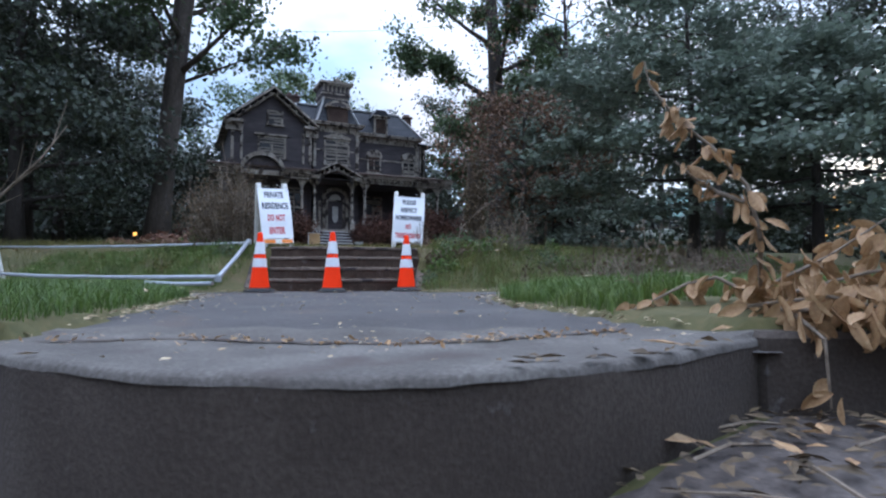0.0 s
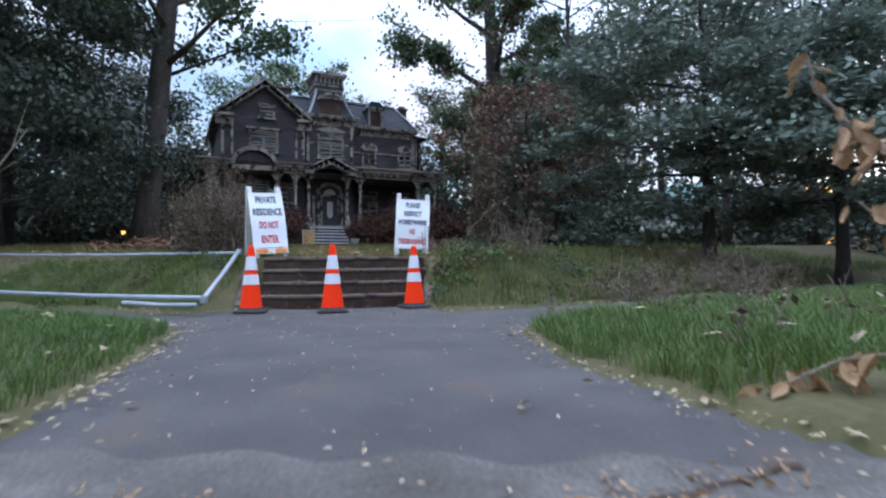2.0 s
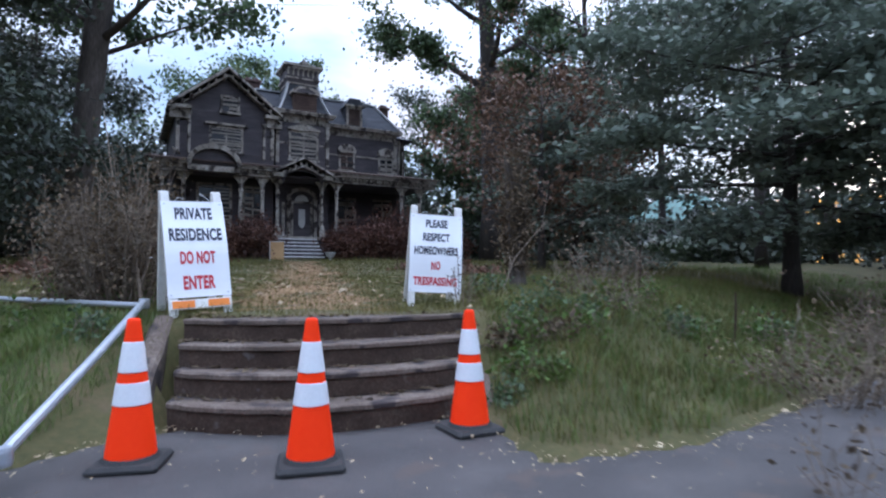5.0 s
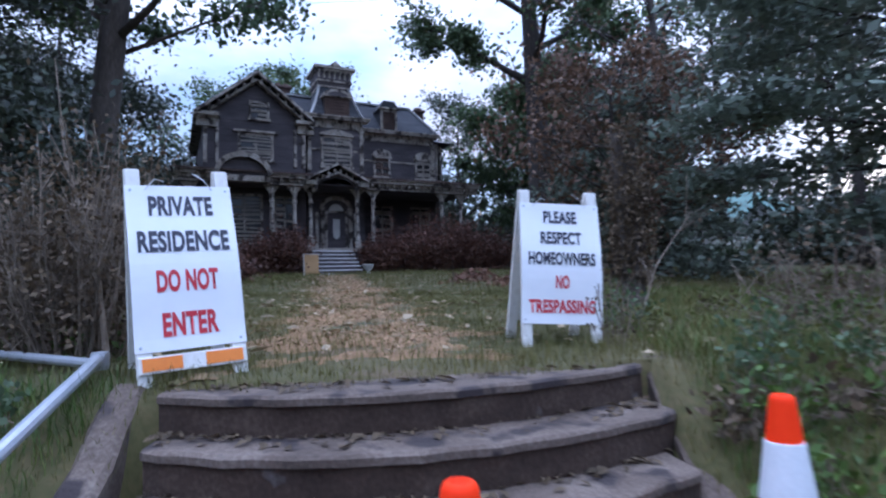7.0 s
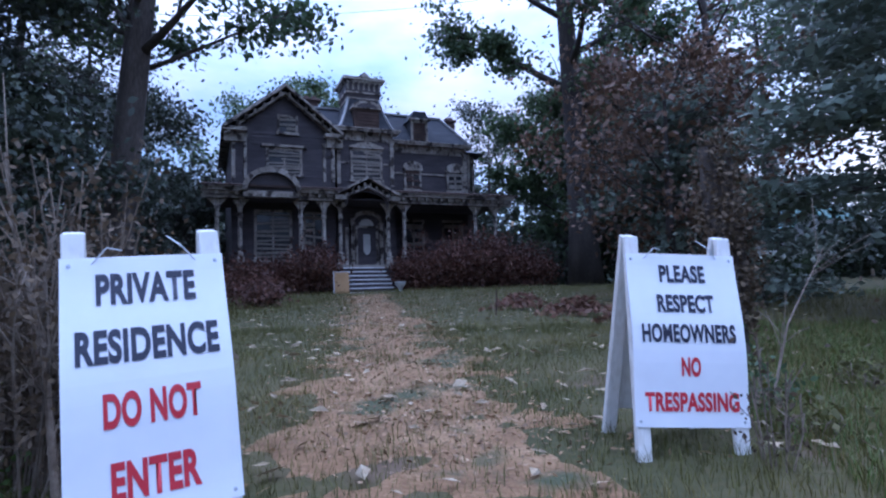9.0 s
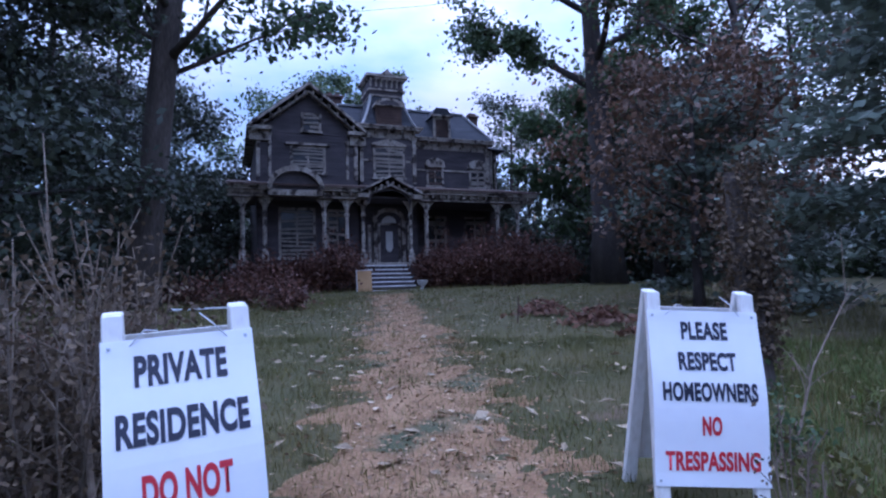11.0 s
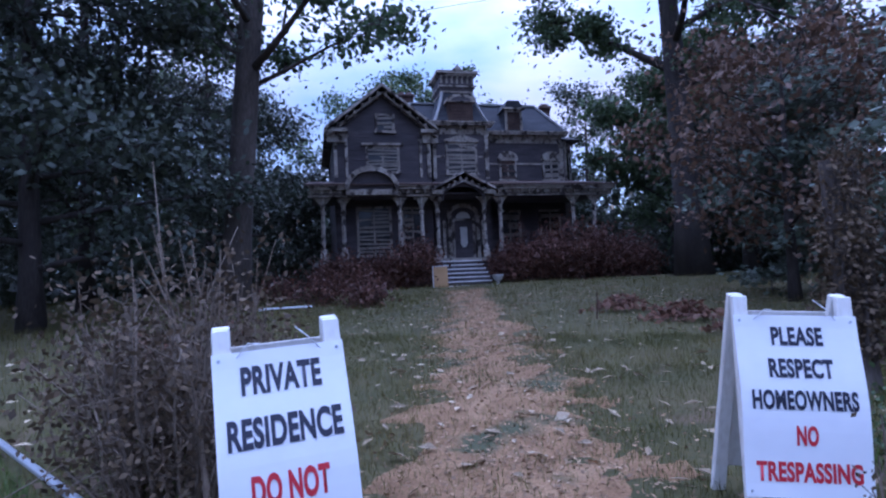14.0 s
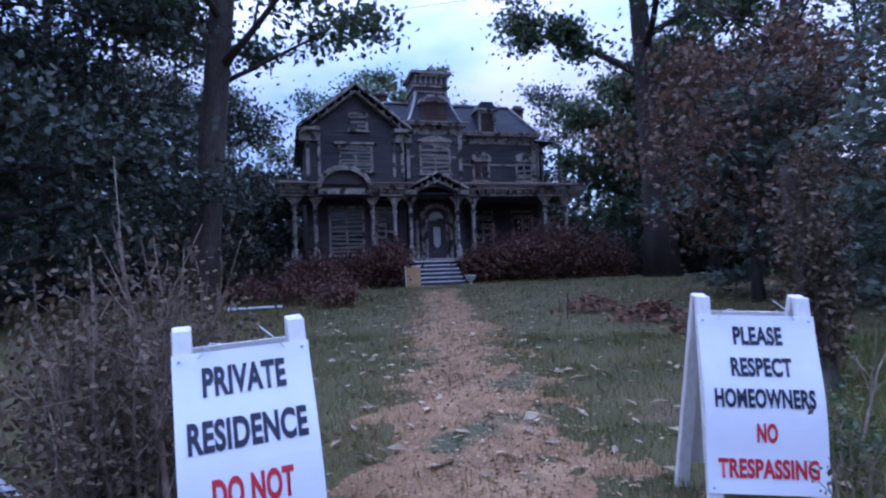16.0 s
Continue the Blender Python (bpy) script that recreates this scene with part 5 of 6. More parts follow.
# ---- the neighbour's house ----
nb = thing("neighbour_house", pose(21.3, 47.5, land1(21, 47) - 0.2, 0, 0, -22), "cream house with a green roof behind the trees", "house")
part("wall", Geo().box(-4.5, 4.5, 0, 8, 0, 4.2), CREAM, nb)
part("roof", Geo().frustum((-5.1, 5.1, -0.6, 8.6), (-1.5, 1.5, 3.4, 4.6), 4.2, 7.0), GREENROOF, nb, "green metal hip roof")
for u in (-3.4, -1.1, 3.5):
    for z in (0.7, 2.5):
        w = part("window", Geo().box(u - 0.45, u + 0.45, -0.03, 0.0, z, z + 1.3), DARKGLASS, nb)
        part("window_frame", Geo().box(u - 0.55, u - 0.45, -0.06, 0, z - 0.1, z + 1.4).box(u + 0.45, u + 0.55, -0.06, 0, z - 0.1, z + 1.4).box(u - 0.45, u + 0.45, -0.06, 0, z + 1.3, z + 1.4).box(u - 0.45, u + 0.45, -0.06, 0, z - 0.1, z), STEPWHITE, w)
# a white gabled bay with its own small green roof
bay = part("gabled_bay", Geo().box(0.3, 2.3, -1.2, 0, 0, 4.3).add([(0.3, -1.2, 4.3), (2.3, -1.2, 4.3), (1.3, -1.2, 5.6), (0.3, 1.6, 4.3), (2.3, 1.6, 4.3), (1.3, 1.6, 5.6)], [(0, 1, 2), (5, 4, 3), (0, 2, 5, 3), (1, 4, 5, 2), (0, 3, 4, 1)]), STEPWHITE, nb, "white gabled bay")
for k in (-1, 1):
    a, b = (1.3, 5.75), (1.3 + 1.35 * k, 4.0)
    part("bay_roof", Geo().add([(a[0], -1.5, a[1]), (b[0], -1.5, b[1]), (b[0], 1.6, b[1]), (a[0], 1.6, a[1]), (a[0], -1.5, a[1] - 0.12), (b[0], -1.5, b[1] - 0.12), (b[0], 1.6, b[1] - 0.12), (a[0], 1.6, a[1] - 0.12)], [(0, 1, 2, 3), (7, 6, 5, 4), (0, 4, 5, 1), (1, 5, 6, 2), (2, 6, 7, 3), (3, 7, 4, 0)]), GREENROOF, bay)
for z in (0.8, 2.7):
    w = part("bay_window", Geo().box(0.85, 1.75, -1.23, -1.2, z, z + 1.2), DARKGLASS, bay)
part("porch", Geo().box(-4.6, 0.2, -2.4, 0, 2.15, 2.35), STEPWHITE, nb)
for i in range(4):
    part("porch_post", Geo().box(-4.5 + i * 1.45, -4.3 + i * 1.45, -2.35, -2.15, 0, 2.15), STEPWHITE, nb)

# an added glowing panel gives the sunset light beyond the woods
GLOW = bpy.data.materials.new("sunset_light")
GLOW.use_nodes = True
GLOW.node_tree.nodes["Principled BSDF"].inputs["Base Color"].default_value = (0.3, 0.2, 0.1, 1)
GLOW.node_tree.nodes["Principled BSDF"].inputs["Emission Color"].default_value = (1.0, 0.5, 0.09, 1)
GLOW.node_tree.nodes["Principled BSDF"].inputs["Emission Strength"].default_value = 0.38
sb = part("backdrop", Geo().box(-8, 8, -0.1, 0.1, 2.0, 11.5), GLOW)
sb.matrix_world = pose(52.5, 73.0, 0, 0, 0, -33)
tagged(sb, "glowing orange panel in place of low sunset sky behind the far woods", "backdrop", kind="structure")

# ---- grass ----
def blades(n, x0, x1, y0, y1, h, mat, name, label, rnd, keep):
    x, y = rnd.uniform(x0, x1, n), rnd.uniform(y0, y1, n)
    tuft = 0.5 + 0.5 * wavy(x * 2.2 + 5, y * 2.2)
    ok = keep(x, y) & (rnd.uniform(size=n) < 0.35 + 0.8 * tuft)
    x, y, tuft = x[ok], y[ok], tuft[ok]
    z = land(x, y)
    m = len(x)
    a = rnd.uniform(0, 6.28, m)
    hh = h * rnd.uniform(0.35, 1.1, m) * (0.6 + 0.7 * tuft)
    w = 0.0015 + 0.011 * hh * rnd.uniform(0.5, 1.2, m)
    lx, ly = np.cos(a) * hh * rnd.uniform(0.2, 0.9, m), np.sin(a) * hh * rnd.uniform(0.2, 0.9, m)
    px, py = -np.sin(a) * w, np.cos(a) * w
    b = np.stack([x, y, z - 0.01], -1)
    side = np.stack([px, py, 0 * px], -1)
    mid = b + np.stack([lx * 0.35, ly * 0.35, hh * 0.62], -1)
    tip = b + np.stack([lx, ly, hh], -1)
    q = np.stack([b - side, b + side, mid + side * 0.7, mid - side * 0.7, mid - side * 0.7, mid + side * 0.7, tip + side * 0.08, tip - side * 0.08], 1)
    return tagged(part(name, quads(name, q.reshape(-1, 3), 4, mat), mat), label, "grass", kind="stuff")


rg = np.random.RandomState(9)
off_lane = lambda x, y: ~inside(LANE, x, y) & ~inside(PIT, x, y) & (reach(LANE, x, y, True) > 0.03 + 0.1 * np.abs(wavy(x * 3, y * 3)))
path_x = lambda y: -0.55 - 5.75 * np.clip((y - 2.05) / 20.35, 0, 1) ** 1.05
off_path = lambda x, y: ~((np.abs(x - path_x(y)) < 0.78 + 0.4 * wavy(x * 2, y * 2)) & (y > 2.3) & (y < 23) & (rg.uniform(size=x.shape) > np.interp(y, [3, 10], [0.62, 0.4])))
verge_ok = lambda x, y: off_lane(x, y) & ~((x > 3.0) & (x < 5.0) & (y < -5.0 - 0.2 * wavy(x * 3, y * 3))) & (y > np.where(x < 0.35, WALL_L + 0.1, WALL_R + 0.2)) & (y < np.interp(x, [p[0] for p in UPPER], [p[1] for p in UPPER]))
bank_ok = lambda x, y: off_lane(x, y) & (y > np.interp(x, [p[0] for p in UPPER], [p[1] for p in UPPER])) & off_path(x, y)
blades(230000, 2.3, 9, -5.8, 4, 0.16, GRASS, "verge_grass", "long green grass on the verge beside the driveway", rg, verge_ok)
blades(130000, -6.5, 0.3, -6.3, 0.5, 0.14, GRASS, "verge_grass", "long green grass on the verge beside the driveway", rg, verge_ok)
blades(75000, -8, -1.9, -0.2, 5.2, 0.16, GRASS, "bank_grass", "rough grass on the bank beside the steps", rg, lambda x, y: bank_ok(x, y) & (land(x, y) < 0.76))
blades(75000, 1.2, 10, 0.2, 9.5, 0.17, GRASS, "bank_grass", "rough grass on the bank beside the steps", rg, bank_ok)
blades(85000, 1.2, 10, 0.2, 9.5, 0.19, DRYGRASS, "bank_grass", "dry olive grass on the bank beside the steps", rg, bank_ok)
blades(120000, -6.5, 3.0, 1.2, 10, 0.11, DRYGRASS, "lawn_grass", "patchy dry lawn grass between the steps and the house", rg, bank_ok)
blades(90000, -16, 10, 9, 27, 0.2, DRYGRASS, "lawn_grass", "patchy dry lawn grass between the steps and the house", rg, bank_ok)
blades(50000, -26, -6, 3, 20, 0.26, DRYGRASS, "lawn_grass", "rough lawn grass under the trees", rg, bank_ok)
blades(30000, 9, 22, 2, 18, 0.3, GRASS, "lane_grass", "green grass beside the far lane", rg, off_lane)

# ---- fallen leaves ----
def scatter(n, x0, x1, y0, y1, size, mat, rnd, keep, lift=0.012):
    x, y = rnd.uniform(x0, x1, n), rnd.uniform(y0, y1, n)
    ok = keep(x, y)
    x, y = x[ok], y[ok]
    m = len(x)
    lane = inside(LANE, x, y)
    z = np.where(lane, walk_slope(x, y) + np.where(y < -5.5, 0.014, 0.004), land(x, y) + 0.035) + lift * rnd.uniform(0.3, 1.2, m)
    a = rnd.uniform(0, 6.28, m)
    s = size * rnd.uniform(0.5, 1.4, m)
    c, e = np.stack([x, y, z], -1), np.stack([np.cos(a), np.sin(a), rnd.normal(0, 0.12, m)], -1) * s[:, None]
    f = np.stack([-np.sin(a), np.cos(a), rnd.normal(0, 0.3, m)], -1) * (s * rnd.uniform(0.3, 0.55, m))[:, None]
    up = np.stack([0 * a, 0 * a, s * rnd.uniform(0.05, 0.35, m)], -1)
    q = np.stack([c - e, c + f + up, c + e + up * 0.3, c - e, c + e + up * 0.3, c - f + up * 0.6], 1)
    return quads("fallen_leaves", q.reshape(-1, 3), 3, mat)


edge = lambda x, y: inside(LANE, x, y) & (reach(LANE, x, y, True) < 0.3 * rg.uniform(size=x.shape) ** 2.0 + 0.015) & ((y > -5.6) | (rg.uniform(size=x.shape) < 0.06))
tagged(part("fallen_leaves", scatter(52000, -4, 8, -6.8, 5, 0.017, LITTER, rg, edge), LITTER), "small pale dry leaves gathered along the driveway edges", "leaves", kind="stuff")
tagged(part("fallen_leaves", scatter(2600, -4, 8, -6.8, 5, 0.015, LITTER, rg, lambda x, y: inside(LANE, x, y) & (reach(LANE, x, y, True) > 0.05)), LITTER), "small dry leaves and chips strewn over the asphalt", "leaves", kind="stuff")
tagged(part("fallen_leaves", scatter(110, -4, 8, -6.8, 5, 0.034, LITTER, rg, lambda x, y: inside(LANE, x, y)), LITTER), "larger pale leaves lying here and there on the asphalt", "leaves", kind="stuff")
tagged(part("fallen_leaves", scatter(15000, -4, 8, -6.8, 5, 0.028, LITTER, rg, edge), LITTER), "small pale dry leaves gathered along the driveway edges", "leaves", kind="stuff")
tagged(part("fallen_leaves", scatter(1500, -10, 5, 2.4, 20, 0.075, LITTER, rg, lambda x, y: off_lane(x, y)), LITTER), "dry leaves scattered over the lawn and the path", "leaves", kind="stuff")
tagged(part("fallen_leaves", scatter(260, -5, 8, -6, 3, 0.06, LITTER, rg, verge_ok, 0.12), LITTER), "dry leaves caught in the verge grass", "leaves", kind="stuff")
tagged(part("fallen_leaves", scatter(900, 2.3, 5.5, -7.6, -5.9, 0.038, WITHER, rg, lambda x, y: (y < np.where(x > 3.47, WALL_R, -9)) | (land(x, y) < -0.2)), DEADLEAF), "brown leaf litter at the foot of the wall", "leaves", kind="stuff")


# ---- woods all round, far off ----
rw = np.random.RandomState(77)
cen = []
for k in range(230):
    az = k / 230 * 2 * math.pi
    if 38.5 < math.degrees(az) < 42.5:
        continue
    d = rw.uniform(46, 66) if not 22 < math.degrees(az) < 37 else rw.uniform(66, 74)
    tall = rw.uniform(6, 15)
    c = np.array([d * math.sin(az), 10 + d * math.cos(az), 0.0])
    q = rw.normal(size=(330, 3)) * np.array([2.6, 2.6, tall * 0.3]) + np.array([0, 0, tall * 0.42])
    cen.append(q[q[:, 2] > -0.5] + c)
cen = np.concatenate(cen)
cen[:, 2] = np.maximum(cen[:, 2], -0.4) + 1.6
tagged(part("far_woods", quads("far_woods", leaf_quads(cen, 0.75, rw), 4, LEAFDARK), LEAFDARK), "dark woods closing the view all round", "woods", kind="stuff")
cen = []
for k in range(150):
    az = radians(-75 + k)
    d = rw.uniform(27, 36) if az < 0 else rw.uniform(30, 44)
    x, y = d * math.sin(az), 6 + d * math.cos(az)
    u = (x - HOUSE_O[0]) * math.cos(radians(30)) + (y - HOUSE_O[1]) * math.sin(radians(30))
    w = -(x - HOUSE_O[0]) * math.sin(radians(30)) + (y - HOUSE_O[1]) * math.cos(radians(30))
    if -12 < u < 9 and -4 < w < 15 or 41.5 < math.degrees(az) < 49 or 22 < math.degrees(az) < 31:
        continue
    tall = 1.1 if az < 0.5 else 1.5
    q = rw.normal(size=(int(420 * tall / 1.1), 3)) * np.array([1.5, 1.5, tall]) + np.array([x, y, 0.9 * tall + land1(x, y)])
    cen.append(q)
cen = np.concatenate(cen)
cen[:, 2] = np.maximum(cen[:, 2], 0.8)
tagged(part("undergrowth", quads("undergrowth", leaf_quads(cen, 0.26, rw), 4, LEAFDARK), LEAFDARK), "dark tangled undergrowth beneath the trees", "undergrowth", kind="stuff")


# ---- litter on the garden steps ----
rs = np.random.RandomState(5)
q = []
for i in range(4):
    (lx, ly), (rx, ry) = NOSE_L[i], NOSE_R[i]
    for k in range(170):
        a = rs.beta(0.6, 0.9)
        px, py = lx + (rx - lx) * a - 0.05, ly + (ry - ly) * a - 0.38 * 4 * a * (1 - a) + 0.06 + 0.3 * rs.beta(2.2, 1)
        c = np.array([px, py, 0.19 * (i + 1) + 0.004])
        t, r = rs.uniform(0, 6.28), rs.uniform(0.012, 0.05)
        e, f = np.array([math.cos(t), math.sin(t), 0.1]) * r, np.array([-math.sin(t), math.cos(t), rs.normal(0, 0.2)]) * r * 0.5
        up = np.array([0, 0, 0.35 * r])
        q += [c - e, c + f + up, c + e + up * 0.3, c - e, c + e + up * 0.3, c - f + up * 0.6]
tagged(part("fallen_leaves", quads("fallen_leaves", np.array(q), 3, WITHER), WITHER), "dry brown leaves and chips on the garden steps", "leaves", kind="stuff")


# ---- the fallen magnolia branch beside the landing ----
def big_leaf(rnd):
    """A dry leaf, cupped along its midrib and curled at the tip."""
    L, W, cup, curl = rnd.uniform(0.12, 0.18), rnd.uniform(0.03, 0.042), rnd.uniform(0.3, 1.0), rnd.uniform(-0.5, 0.9)
    v, n = [], 7
    for i in range(n):
        f = i / (n - 1)
        w = W * (math.sin(math.pi * (0.04 + 0.92 * f ** 0.9)) ** 0.8)
        for s in (-1, -0.5, 0, 0.5, 1):
            v.append((s * w * (1 - 0.25 * cup * abs(s)), f * L * (1 - 0.15 * abs(curl) * f), cup * w * s * s * 0.9 + curl * L * 0.5 * f * f + 0.004 * math.sin(5 * f + 3 * s)))
    return mesh("leaf", v, [(i * 5 + j, i * 5 + j + 1, i * 5 + j + 6, i * 5 + j + 5) for i in range(n - 1) for j in range(4)], DEADLEAF, True)


rb = random.Random(8)
LEAVES = [big_leaf(rb) for i in range(9)]


def leafy_branch(runs, label, dense, spread=0.02, name="fallen_branch", scale=1.0):
    t = thing(name, pose(*runs[0][0]), label, "branch")
    o = Vector(runs[0][0])
    for run in runs:
        pts = [Vector(p) - o for p in run]
        part("stem", Geo().tube(pts, list(np.linspace(0.012, 0.004, len(pts))), 6), STALK, t)
        for a, b in zip(pts[:-1], pts[1:]):
            for k in range(max(1, int((b - a).length * dense))):
                p = a.lerp(b, rb.random()) + Vector((rb.gauss(0, spread), rb.gauss(0, spread), rb.gauss(0, spread * 0.6)))
                ob = new("leaf", rb.choice(LEAVES))
                ob.parent = t
                ob.matrix_basis = pose(p.x, p.y, p.z, rb.uniform(-130, -20), rb.uniform(-50, 50), rb.uniform(0, 360)) @ Matrix.Scale(scale * rb.uniform(0.7, 1.15), 4)
    return t


leafy_branch([[(3.64, -5.43, 0.10), (3.51, -5.73, 0.38), (3.47, -5.71, 0.61), (3.34, -5.66, 0.80), (3.21, -5.61, 0.94), (3.09, -5.57, 1.13), (3.07, -5.56, 1.25)],
              [(3.46, -5.70, 0.54), (3.36, -5.66, 0.59), (3.27, -5.63, 0.66), (3.19, -5.60, 0.75)]], "arching dead magnolia branch with curled tan leaves", 46, 0.022, scale=0.72)
leafy_branch([[(3.7, -5.25, 0.1), (3.52, -5.2, 0.2), (3.4, -5.13, 0.17), (3.2, -5.08, 0.06), (3.05, -5.12, 0.0)]], "dead magnolia twig drooping onto the landing", 50, 0.035, scale=0.95)
leafy_branch([[(3.7, -5.35, 0.15), (3.95, -5.45, 0.3), (4.2, -5.55, 0.5)], [(3.65, -5.5, 0.1), (4.0, -5.65, 0.22), (4.5, -5.7, 0.32)], [(3.7, -5.7, 0.08), (4.2, -5.8, 0.22), (4.8, -5.85, 0.36)], [(3.6, -5.7, 0.06), (4.0, -5.9, 0.04), (4.5, -5.97, -0.1)],
              [(3.55, -5.4, 0.05), (3.75, -5.8, 0.12), (4.1, -5.95, 0.02)]], "heap of dead magnolia twigs with curled tan leaves on the wall", 80, 0.07, scale=1.0)
leafy_branch([[(3.62, -5.75, 0.05), (3.66, -5.92, -0.05), (3.66, -5.95, -0.32)]], "dead magnolia twig hanging over the wall", 16, 0.02)

# ---- heaps of dead leaves, rods and odd things on the lawn ----
def leaf_heap(x, y, rx, ry, h, n, seed):
    rnd = np.random.RandomState(seed)
    a = rnd.normal(size=(n, 2)) * 0.45
    z = h * np.exp(-(a ** 2).sum(1) * 1.6) * rnd.uniform(0.2, 1, n) + 0.03
    c = np.stack([a[:, 0] * rx, a[:, 1] * ry, z], -1)
    t = part("leaf_heap", quads("leaf_heap", leaf_quads(c, 0.085, rnd, 0.2, 2.2), 4, HEAP), HEAP)
    t.location = (x, y, land1(x, y))
    tagged(t, "heap of curled russet dead leaves on the lawn", "leaf heap", "leaf heaps on the lawn", "stuff")


HEAP = material("russet_leaf", [(0.09, 0.04, 0.025), (0.17, 0.085, 0.055), (0.27, 0.16, 0.1)], 3.0, 0.8, 0, 20, rand=0.4, translucent=0.15)
for k, (x, y, rx, ry, h, n) in enumerate(((-0.2, 13.6, 0.8, 0.5, 0.42, 260), (1.0, 11.9, 0.9, 0.5, 0.4, 300), (1.7, 10.3, 0.6, 0.4, 0.25, 160), (-6.9, 6.9, 1.0, 0.5, 0.45, 340), (-6.3, 7.6, 0.6, 0.5, 0.55, 220), (-9.3, 8.6, 0.8, 0.5, 0.3, 160))):
    leaf_heap(x, y, rx, ry, h, n, 200 + k)
for x, y, h in ((-0.74, 12.2, 0.62), (-5.9, 7.9, 0.5), (-7.7, 9.4, 0.55), (3.6, 4.9, 0.8), (4.5, 3.9, 0.7), (-4.4, 4.5, 0.5)):
    st = thing("iron_stake", pose(x, y, land1(x, y) - 0.05, 0, 3, 0), "thin rusty iron stake standing in the grass", "stake", "stakes in the lawn")
    part("rod", Geo().tube([(0, 0, 0), (0.01, 0, h * 0.6), (0, 0, h)], [0.014, 0.013, 0.011], 8), IRON, st)
x, y = -9.2, 12.5
pv = thing("plastic_pipe", pose(x, y, land1(x, y) + 0.3, 0, 0, 6), "white plastic pipe propped on sticks over the lawn", "pipe")
part("tube", Geo().tube([(0, 0, 0), (0.7, 0, 0.015), (1.45, 0.02, 0.03)], [0.025] * 3, 8), PLASTIC, pv)
part("end_cap", Geo().tube([(0, 0, 0), (0.22, 0, 0.0)], [0.05, 0.03], 8), PLASTIC, pv)
for k in (0.1, 1.35):
    part("prop", Geo().tube([(k, 0, 0.0), (k + 0.02, 0.01, -0.36)], [0.012, 0.012], 6), IRON, pv)

# bare grey limbs
def limb(pts, r, label):
    o = Vector(pts[0])
    t = thing("bare_limb", pose(*o), label, "branch")
    p = [Vector(q) - o for q in pts]
    part("stem", Geo().tube(p, list(np.linspace(r, r * 0.25, len(p))), 7), STALK, t)
    rr = random.Random(len(pts) * 7)
    for i in range(9):
        k = rr.uniform(0.25, 0.95) * (len(p) - 1)
        a = p[int(k)].lerp(p[int(k) + 1], k % 1)
        d = (p[-1] - p[0]).normalized() * rr.uniform(0.3, 0.8) + Vector((rr.gauss(0, 0.3), rr.gauss(0, 0.3), rr.gauss(0.1, 0.3)))
        part("twig", Geo().tube([a, a + d * 0.3 + Vector((0, 0, 0.02)), a + d * 0.6], [r * 0.3, r * 0.2, 0.003], 5), STALK, t)


limb([(-5.6, -1.3, 0.05), (-4.6, -1.3, 0.95), (-3.8, -1.1, 1.85), (-3.6, -0.9, 2.35)], 0.03, "bare grey dead limb leaning out of the grass")
limb([(-2.45, 2.43, 0.75), (-2.6, 2.5, 1.5), (-2.9, 2.6, 2.2), (-3.0, 2.65, 2.55)], 0.022, "bare grey dead stem beside the sign")
limb([(1.5, 4.4, 0.8), (1.75, 4.6, 1.4), (2.3, 5.1, 2.0)], 0.012, "thin dry bramble arching over the bank")

# wood chips on the footpath
rc = np.random.RandomState(6)
k = 0.05 + 0.95 * rc.uniform(0, 1, 11000) ** 1.25
x = -0.55 - 5.75 * k ** 1.05 + rc.normal(0, 0.62, len(k))
y = 2.2 + 20.0 * k + rc.normal(0, 0.3, len(k))
c = np.stack([x, y, land(x, y) + 0.018 + rc.uniform(0, 0.012, len(k))], -1)
tagged(part("wood_chips", quads("wood_chips", leaf_quads(c, 0.022, rc, 0.75, 2.0), 4, CHIP), CHIP), "loose pale wood chips on the footpath", "wood chips", kind="stuff")


# ---- leafy weeds on the bank ----
rz = random.Random(12)
for k in range(26):
    if k < 18:
        x, y = 1.3 + rz.random() ** 1.4 * 4.2, 0.9 + rz.random() * 4.0
        if y < np.interp(x, [p[0] for p in UPPER], [p[1] for p in UPPER]) + 0.25:
            continue
    else:
        x, y = -2.3 - rz.random() * 2.5, 0.6 + rz.random() * 2.6
    h = rz.uniform(0.18, 0.5)
    shrub("broadleaf_weed", "low leafy weed growing in the bank grass", x, y, h, h * 0.7, rz.choice((LEAFOAK, GRASS, GRASS, DRYGRASS)), 0.035, 170, 300 + k, 9, STALK, "weed", "weeds on the bank", 0.07, 0.004)
for k, (x, y, h) in enumerate(((1.35, 1.15, 0.16), (1.5, 1.5, 0.22), (1.32, 1.85, 0.2), (1.75, 1.2, 0.16), (1.9, 1.8, 0.22), (1.55, 2.2, 0.2), (2.2, 2.3, 0.2))):
    shrub("broadleaf_weed", "leafy dark green weed spreading beside the garden steps", x, y, h, h * 0.85, rz.choice((LEAFOAK, GRASS, WITHER)), 0.036, 190, 360 + k, 12, STALK, "weed", "weeds on the bank", 0.08, 0.004)
for k, (x, y) in enumerate(((2.9, -0.6), (3.6, -2.4), (4.6, -3.4), (5.2, -0.4), (3.3, -4.4), (6.8, 1.6), (5.9, 0.6), (4.9, 1.15))):
    shrub("dry_weed", "dry brown seed stalks standing in the verge grass", x, y, rz.uniform(0.35, 0.7), 0.28, WITHER, 0.03, 60, 340 + k, 7, STALK, "weed", "dry weeds in the verge", 0.05, 0.004)

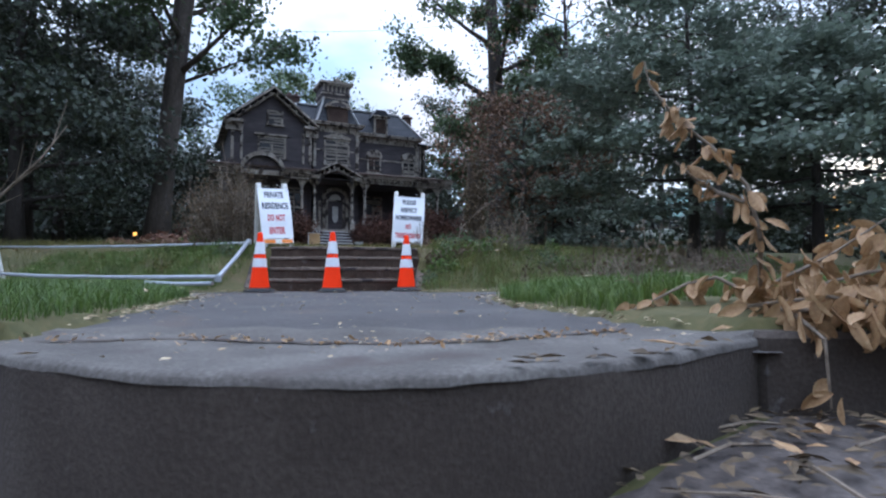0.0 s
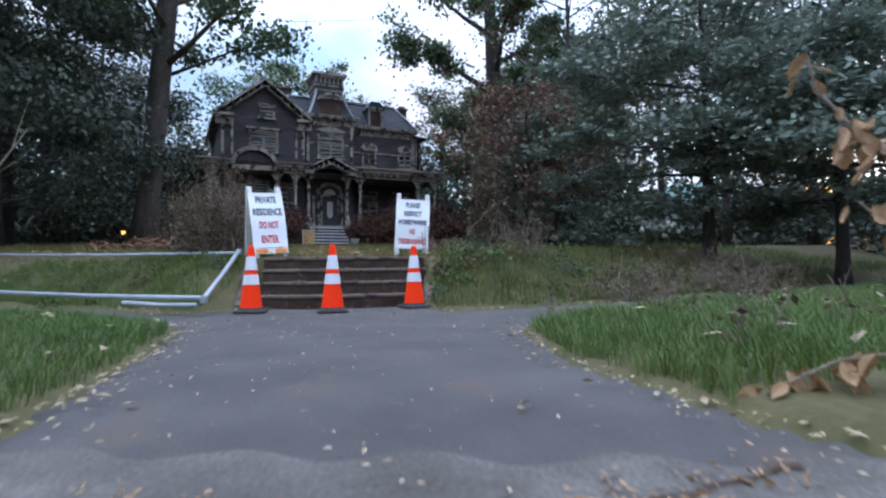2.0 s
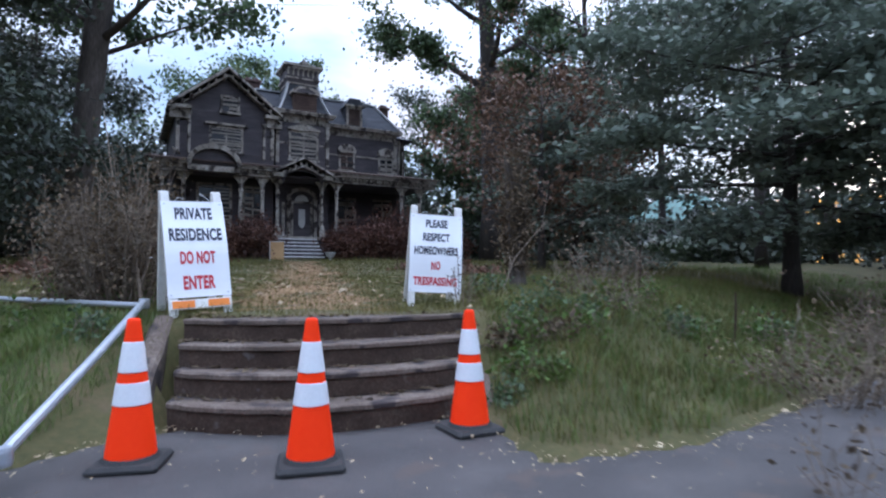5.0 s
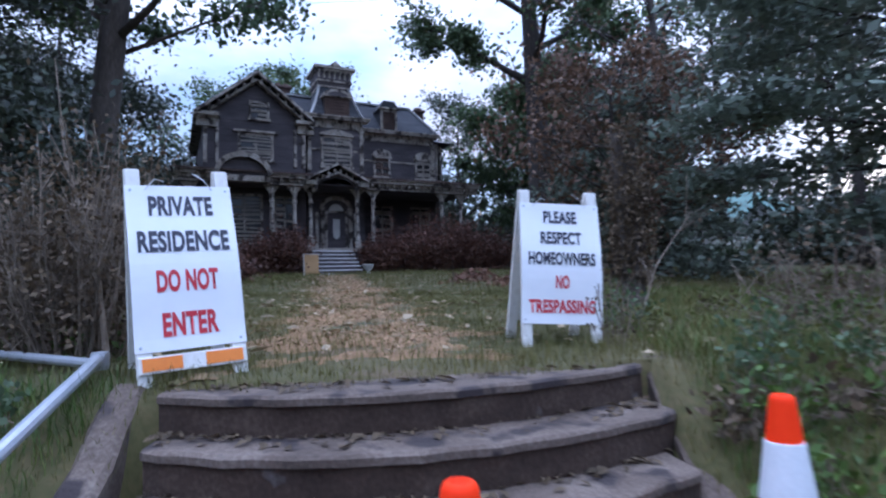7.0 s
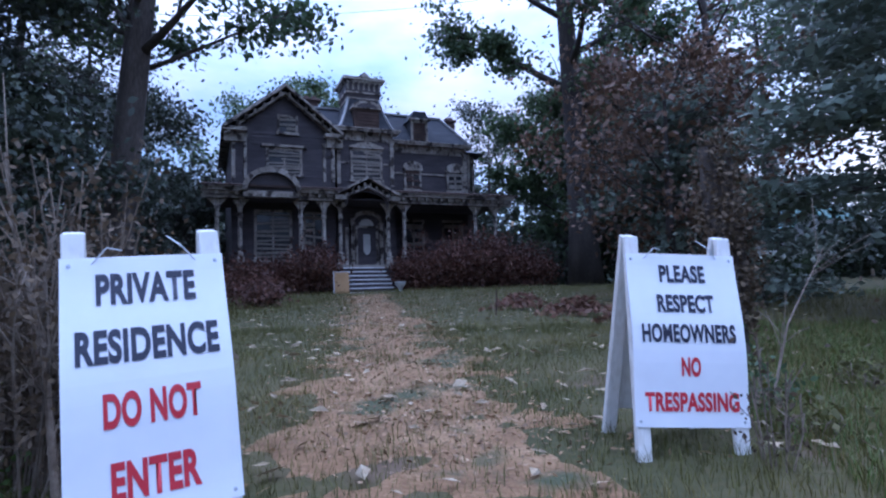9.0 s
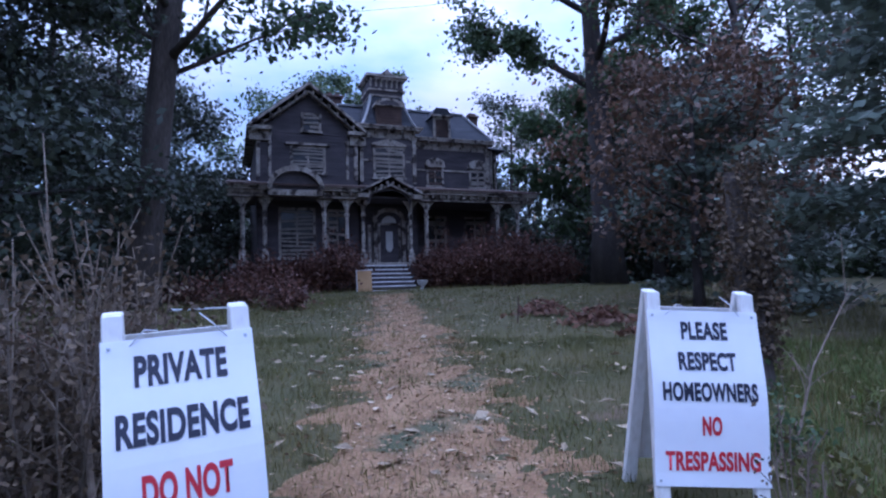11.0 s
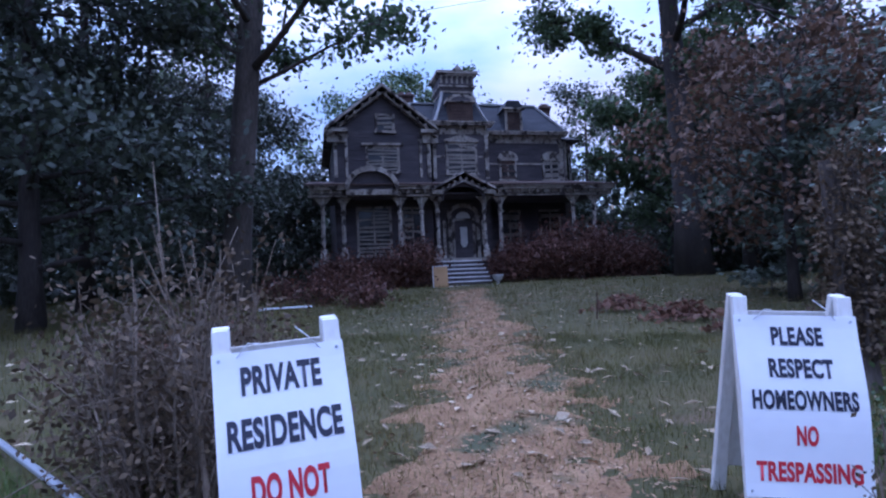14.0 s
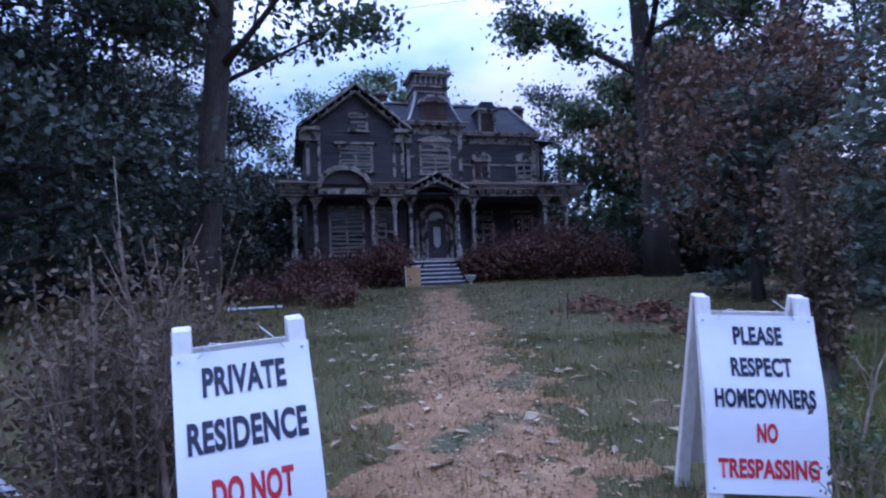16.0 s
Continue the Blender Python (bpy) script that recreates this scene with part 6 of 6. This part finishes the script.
# ---- distant lit lamps among the trees ----
for x, y, z, r in ((-19.6, 25.2, 2.95, 0.13), (10.3, 40.4, 3.4, 0.2)):
    dl = thing("distant_lamp", pose(x, y, z), "small amber lamp glowing far off among dark trees", "lamp")
    part("globe", Geo().lathe([(0.02, -r), (r * 0.7, -r * 0.7), (r, 0), (r * 0.7, r * 0.7), (0.02, r)], 12), AMBER, dl)
    part("post", Geo().tube([(0, 0, -r), (0, 0, -3.0)], [0.05, 0.06], 8), IRON, dl)

# the joint between slab and asphalt, filled with soil, and litter along it
line = [(0.5, -6.2), (1.05, -6.08), (1.5, -6.16), (1.97, -6.2), (2.3, -6.05), (2.63, -5.9), (2.95, -5.72)]
dense = [(a[0] + (b[0] - a[0]) * k / 8, a[1] + (b[1] - a[1]) * k / 8) for a, b in zip(line[:-1], line[1:]) for k in range(8)]
v = []
for i, (x, y) in enumerate(dense):
    w = 0.012 + 0.012 * math.sin(i * 1.9) ** 2
    z = float(walk_slope(np.array(x), np.array(y))) + 0.0105
    yy = y + 0.012 * math.sin(i * 1.3)
    v += [(x, yy - w, z), (x, yy + w, z)]
tagged(part("soil_joint", mesh("soil_joint", v, [(2 * i, 2 * i + 2, 2 * i + 3, 2 * i + 1) for i in range(len(dense) - 1)], RISER), RISER), "dark soil-filled joint across the landing slab", "joint", kind="structure")
rj = np.random.RandomState(3)
ends = np.array(dense)[rj.randint(0, len(dense), 260)] + rj.normal(0, 0.07, (260, 2))
c = np.stack([ends[:, 0], ends[:, 1], walk_slope(ends[:, 0], ends[:, 1]) + 0.018], -1)
tagged(part("fallen_leaves", quads("fallen_leaves", leaf_quads(c, 0.014, rj, 0.8, 2.2), 4, DEADLEAF), DEADLEAF), "crumbs of brown leaves along the joint of the landing", "leaves", kind="stuff")
tagged(part("fallen_leaves", scatter(190, 2.4, 5.2, -7.7, -5.9, 0.055, DEADLEAF, rj, lambda x, y: land(x, y) < -0.2, 0.03), DEADLEAF), "larger curled brown leaves at the foot of the wall", "leaves", kind="stuff")
for k in range(9):
    a, x, y = rj.uniform(0, 3.14), rj.uniform(2.7, 4.2), rj.uniform(-7.0, -6.1)
    tw = thing("twig", pose(x, y, land1(x, y) + 0.03, 0, 0, math.degrees(a)), "thin bare twig lying in the leaf litter", "twig", "twigs at the foot of the wall")
    part("stem", Geo().tube([(-0.2, 0, 0), (0, 0.02, 0.02), (0.22, -0.01, 0.0)], [0.007, 0.006, 0.003], 5), STALK, tw)
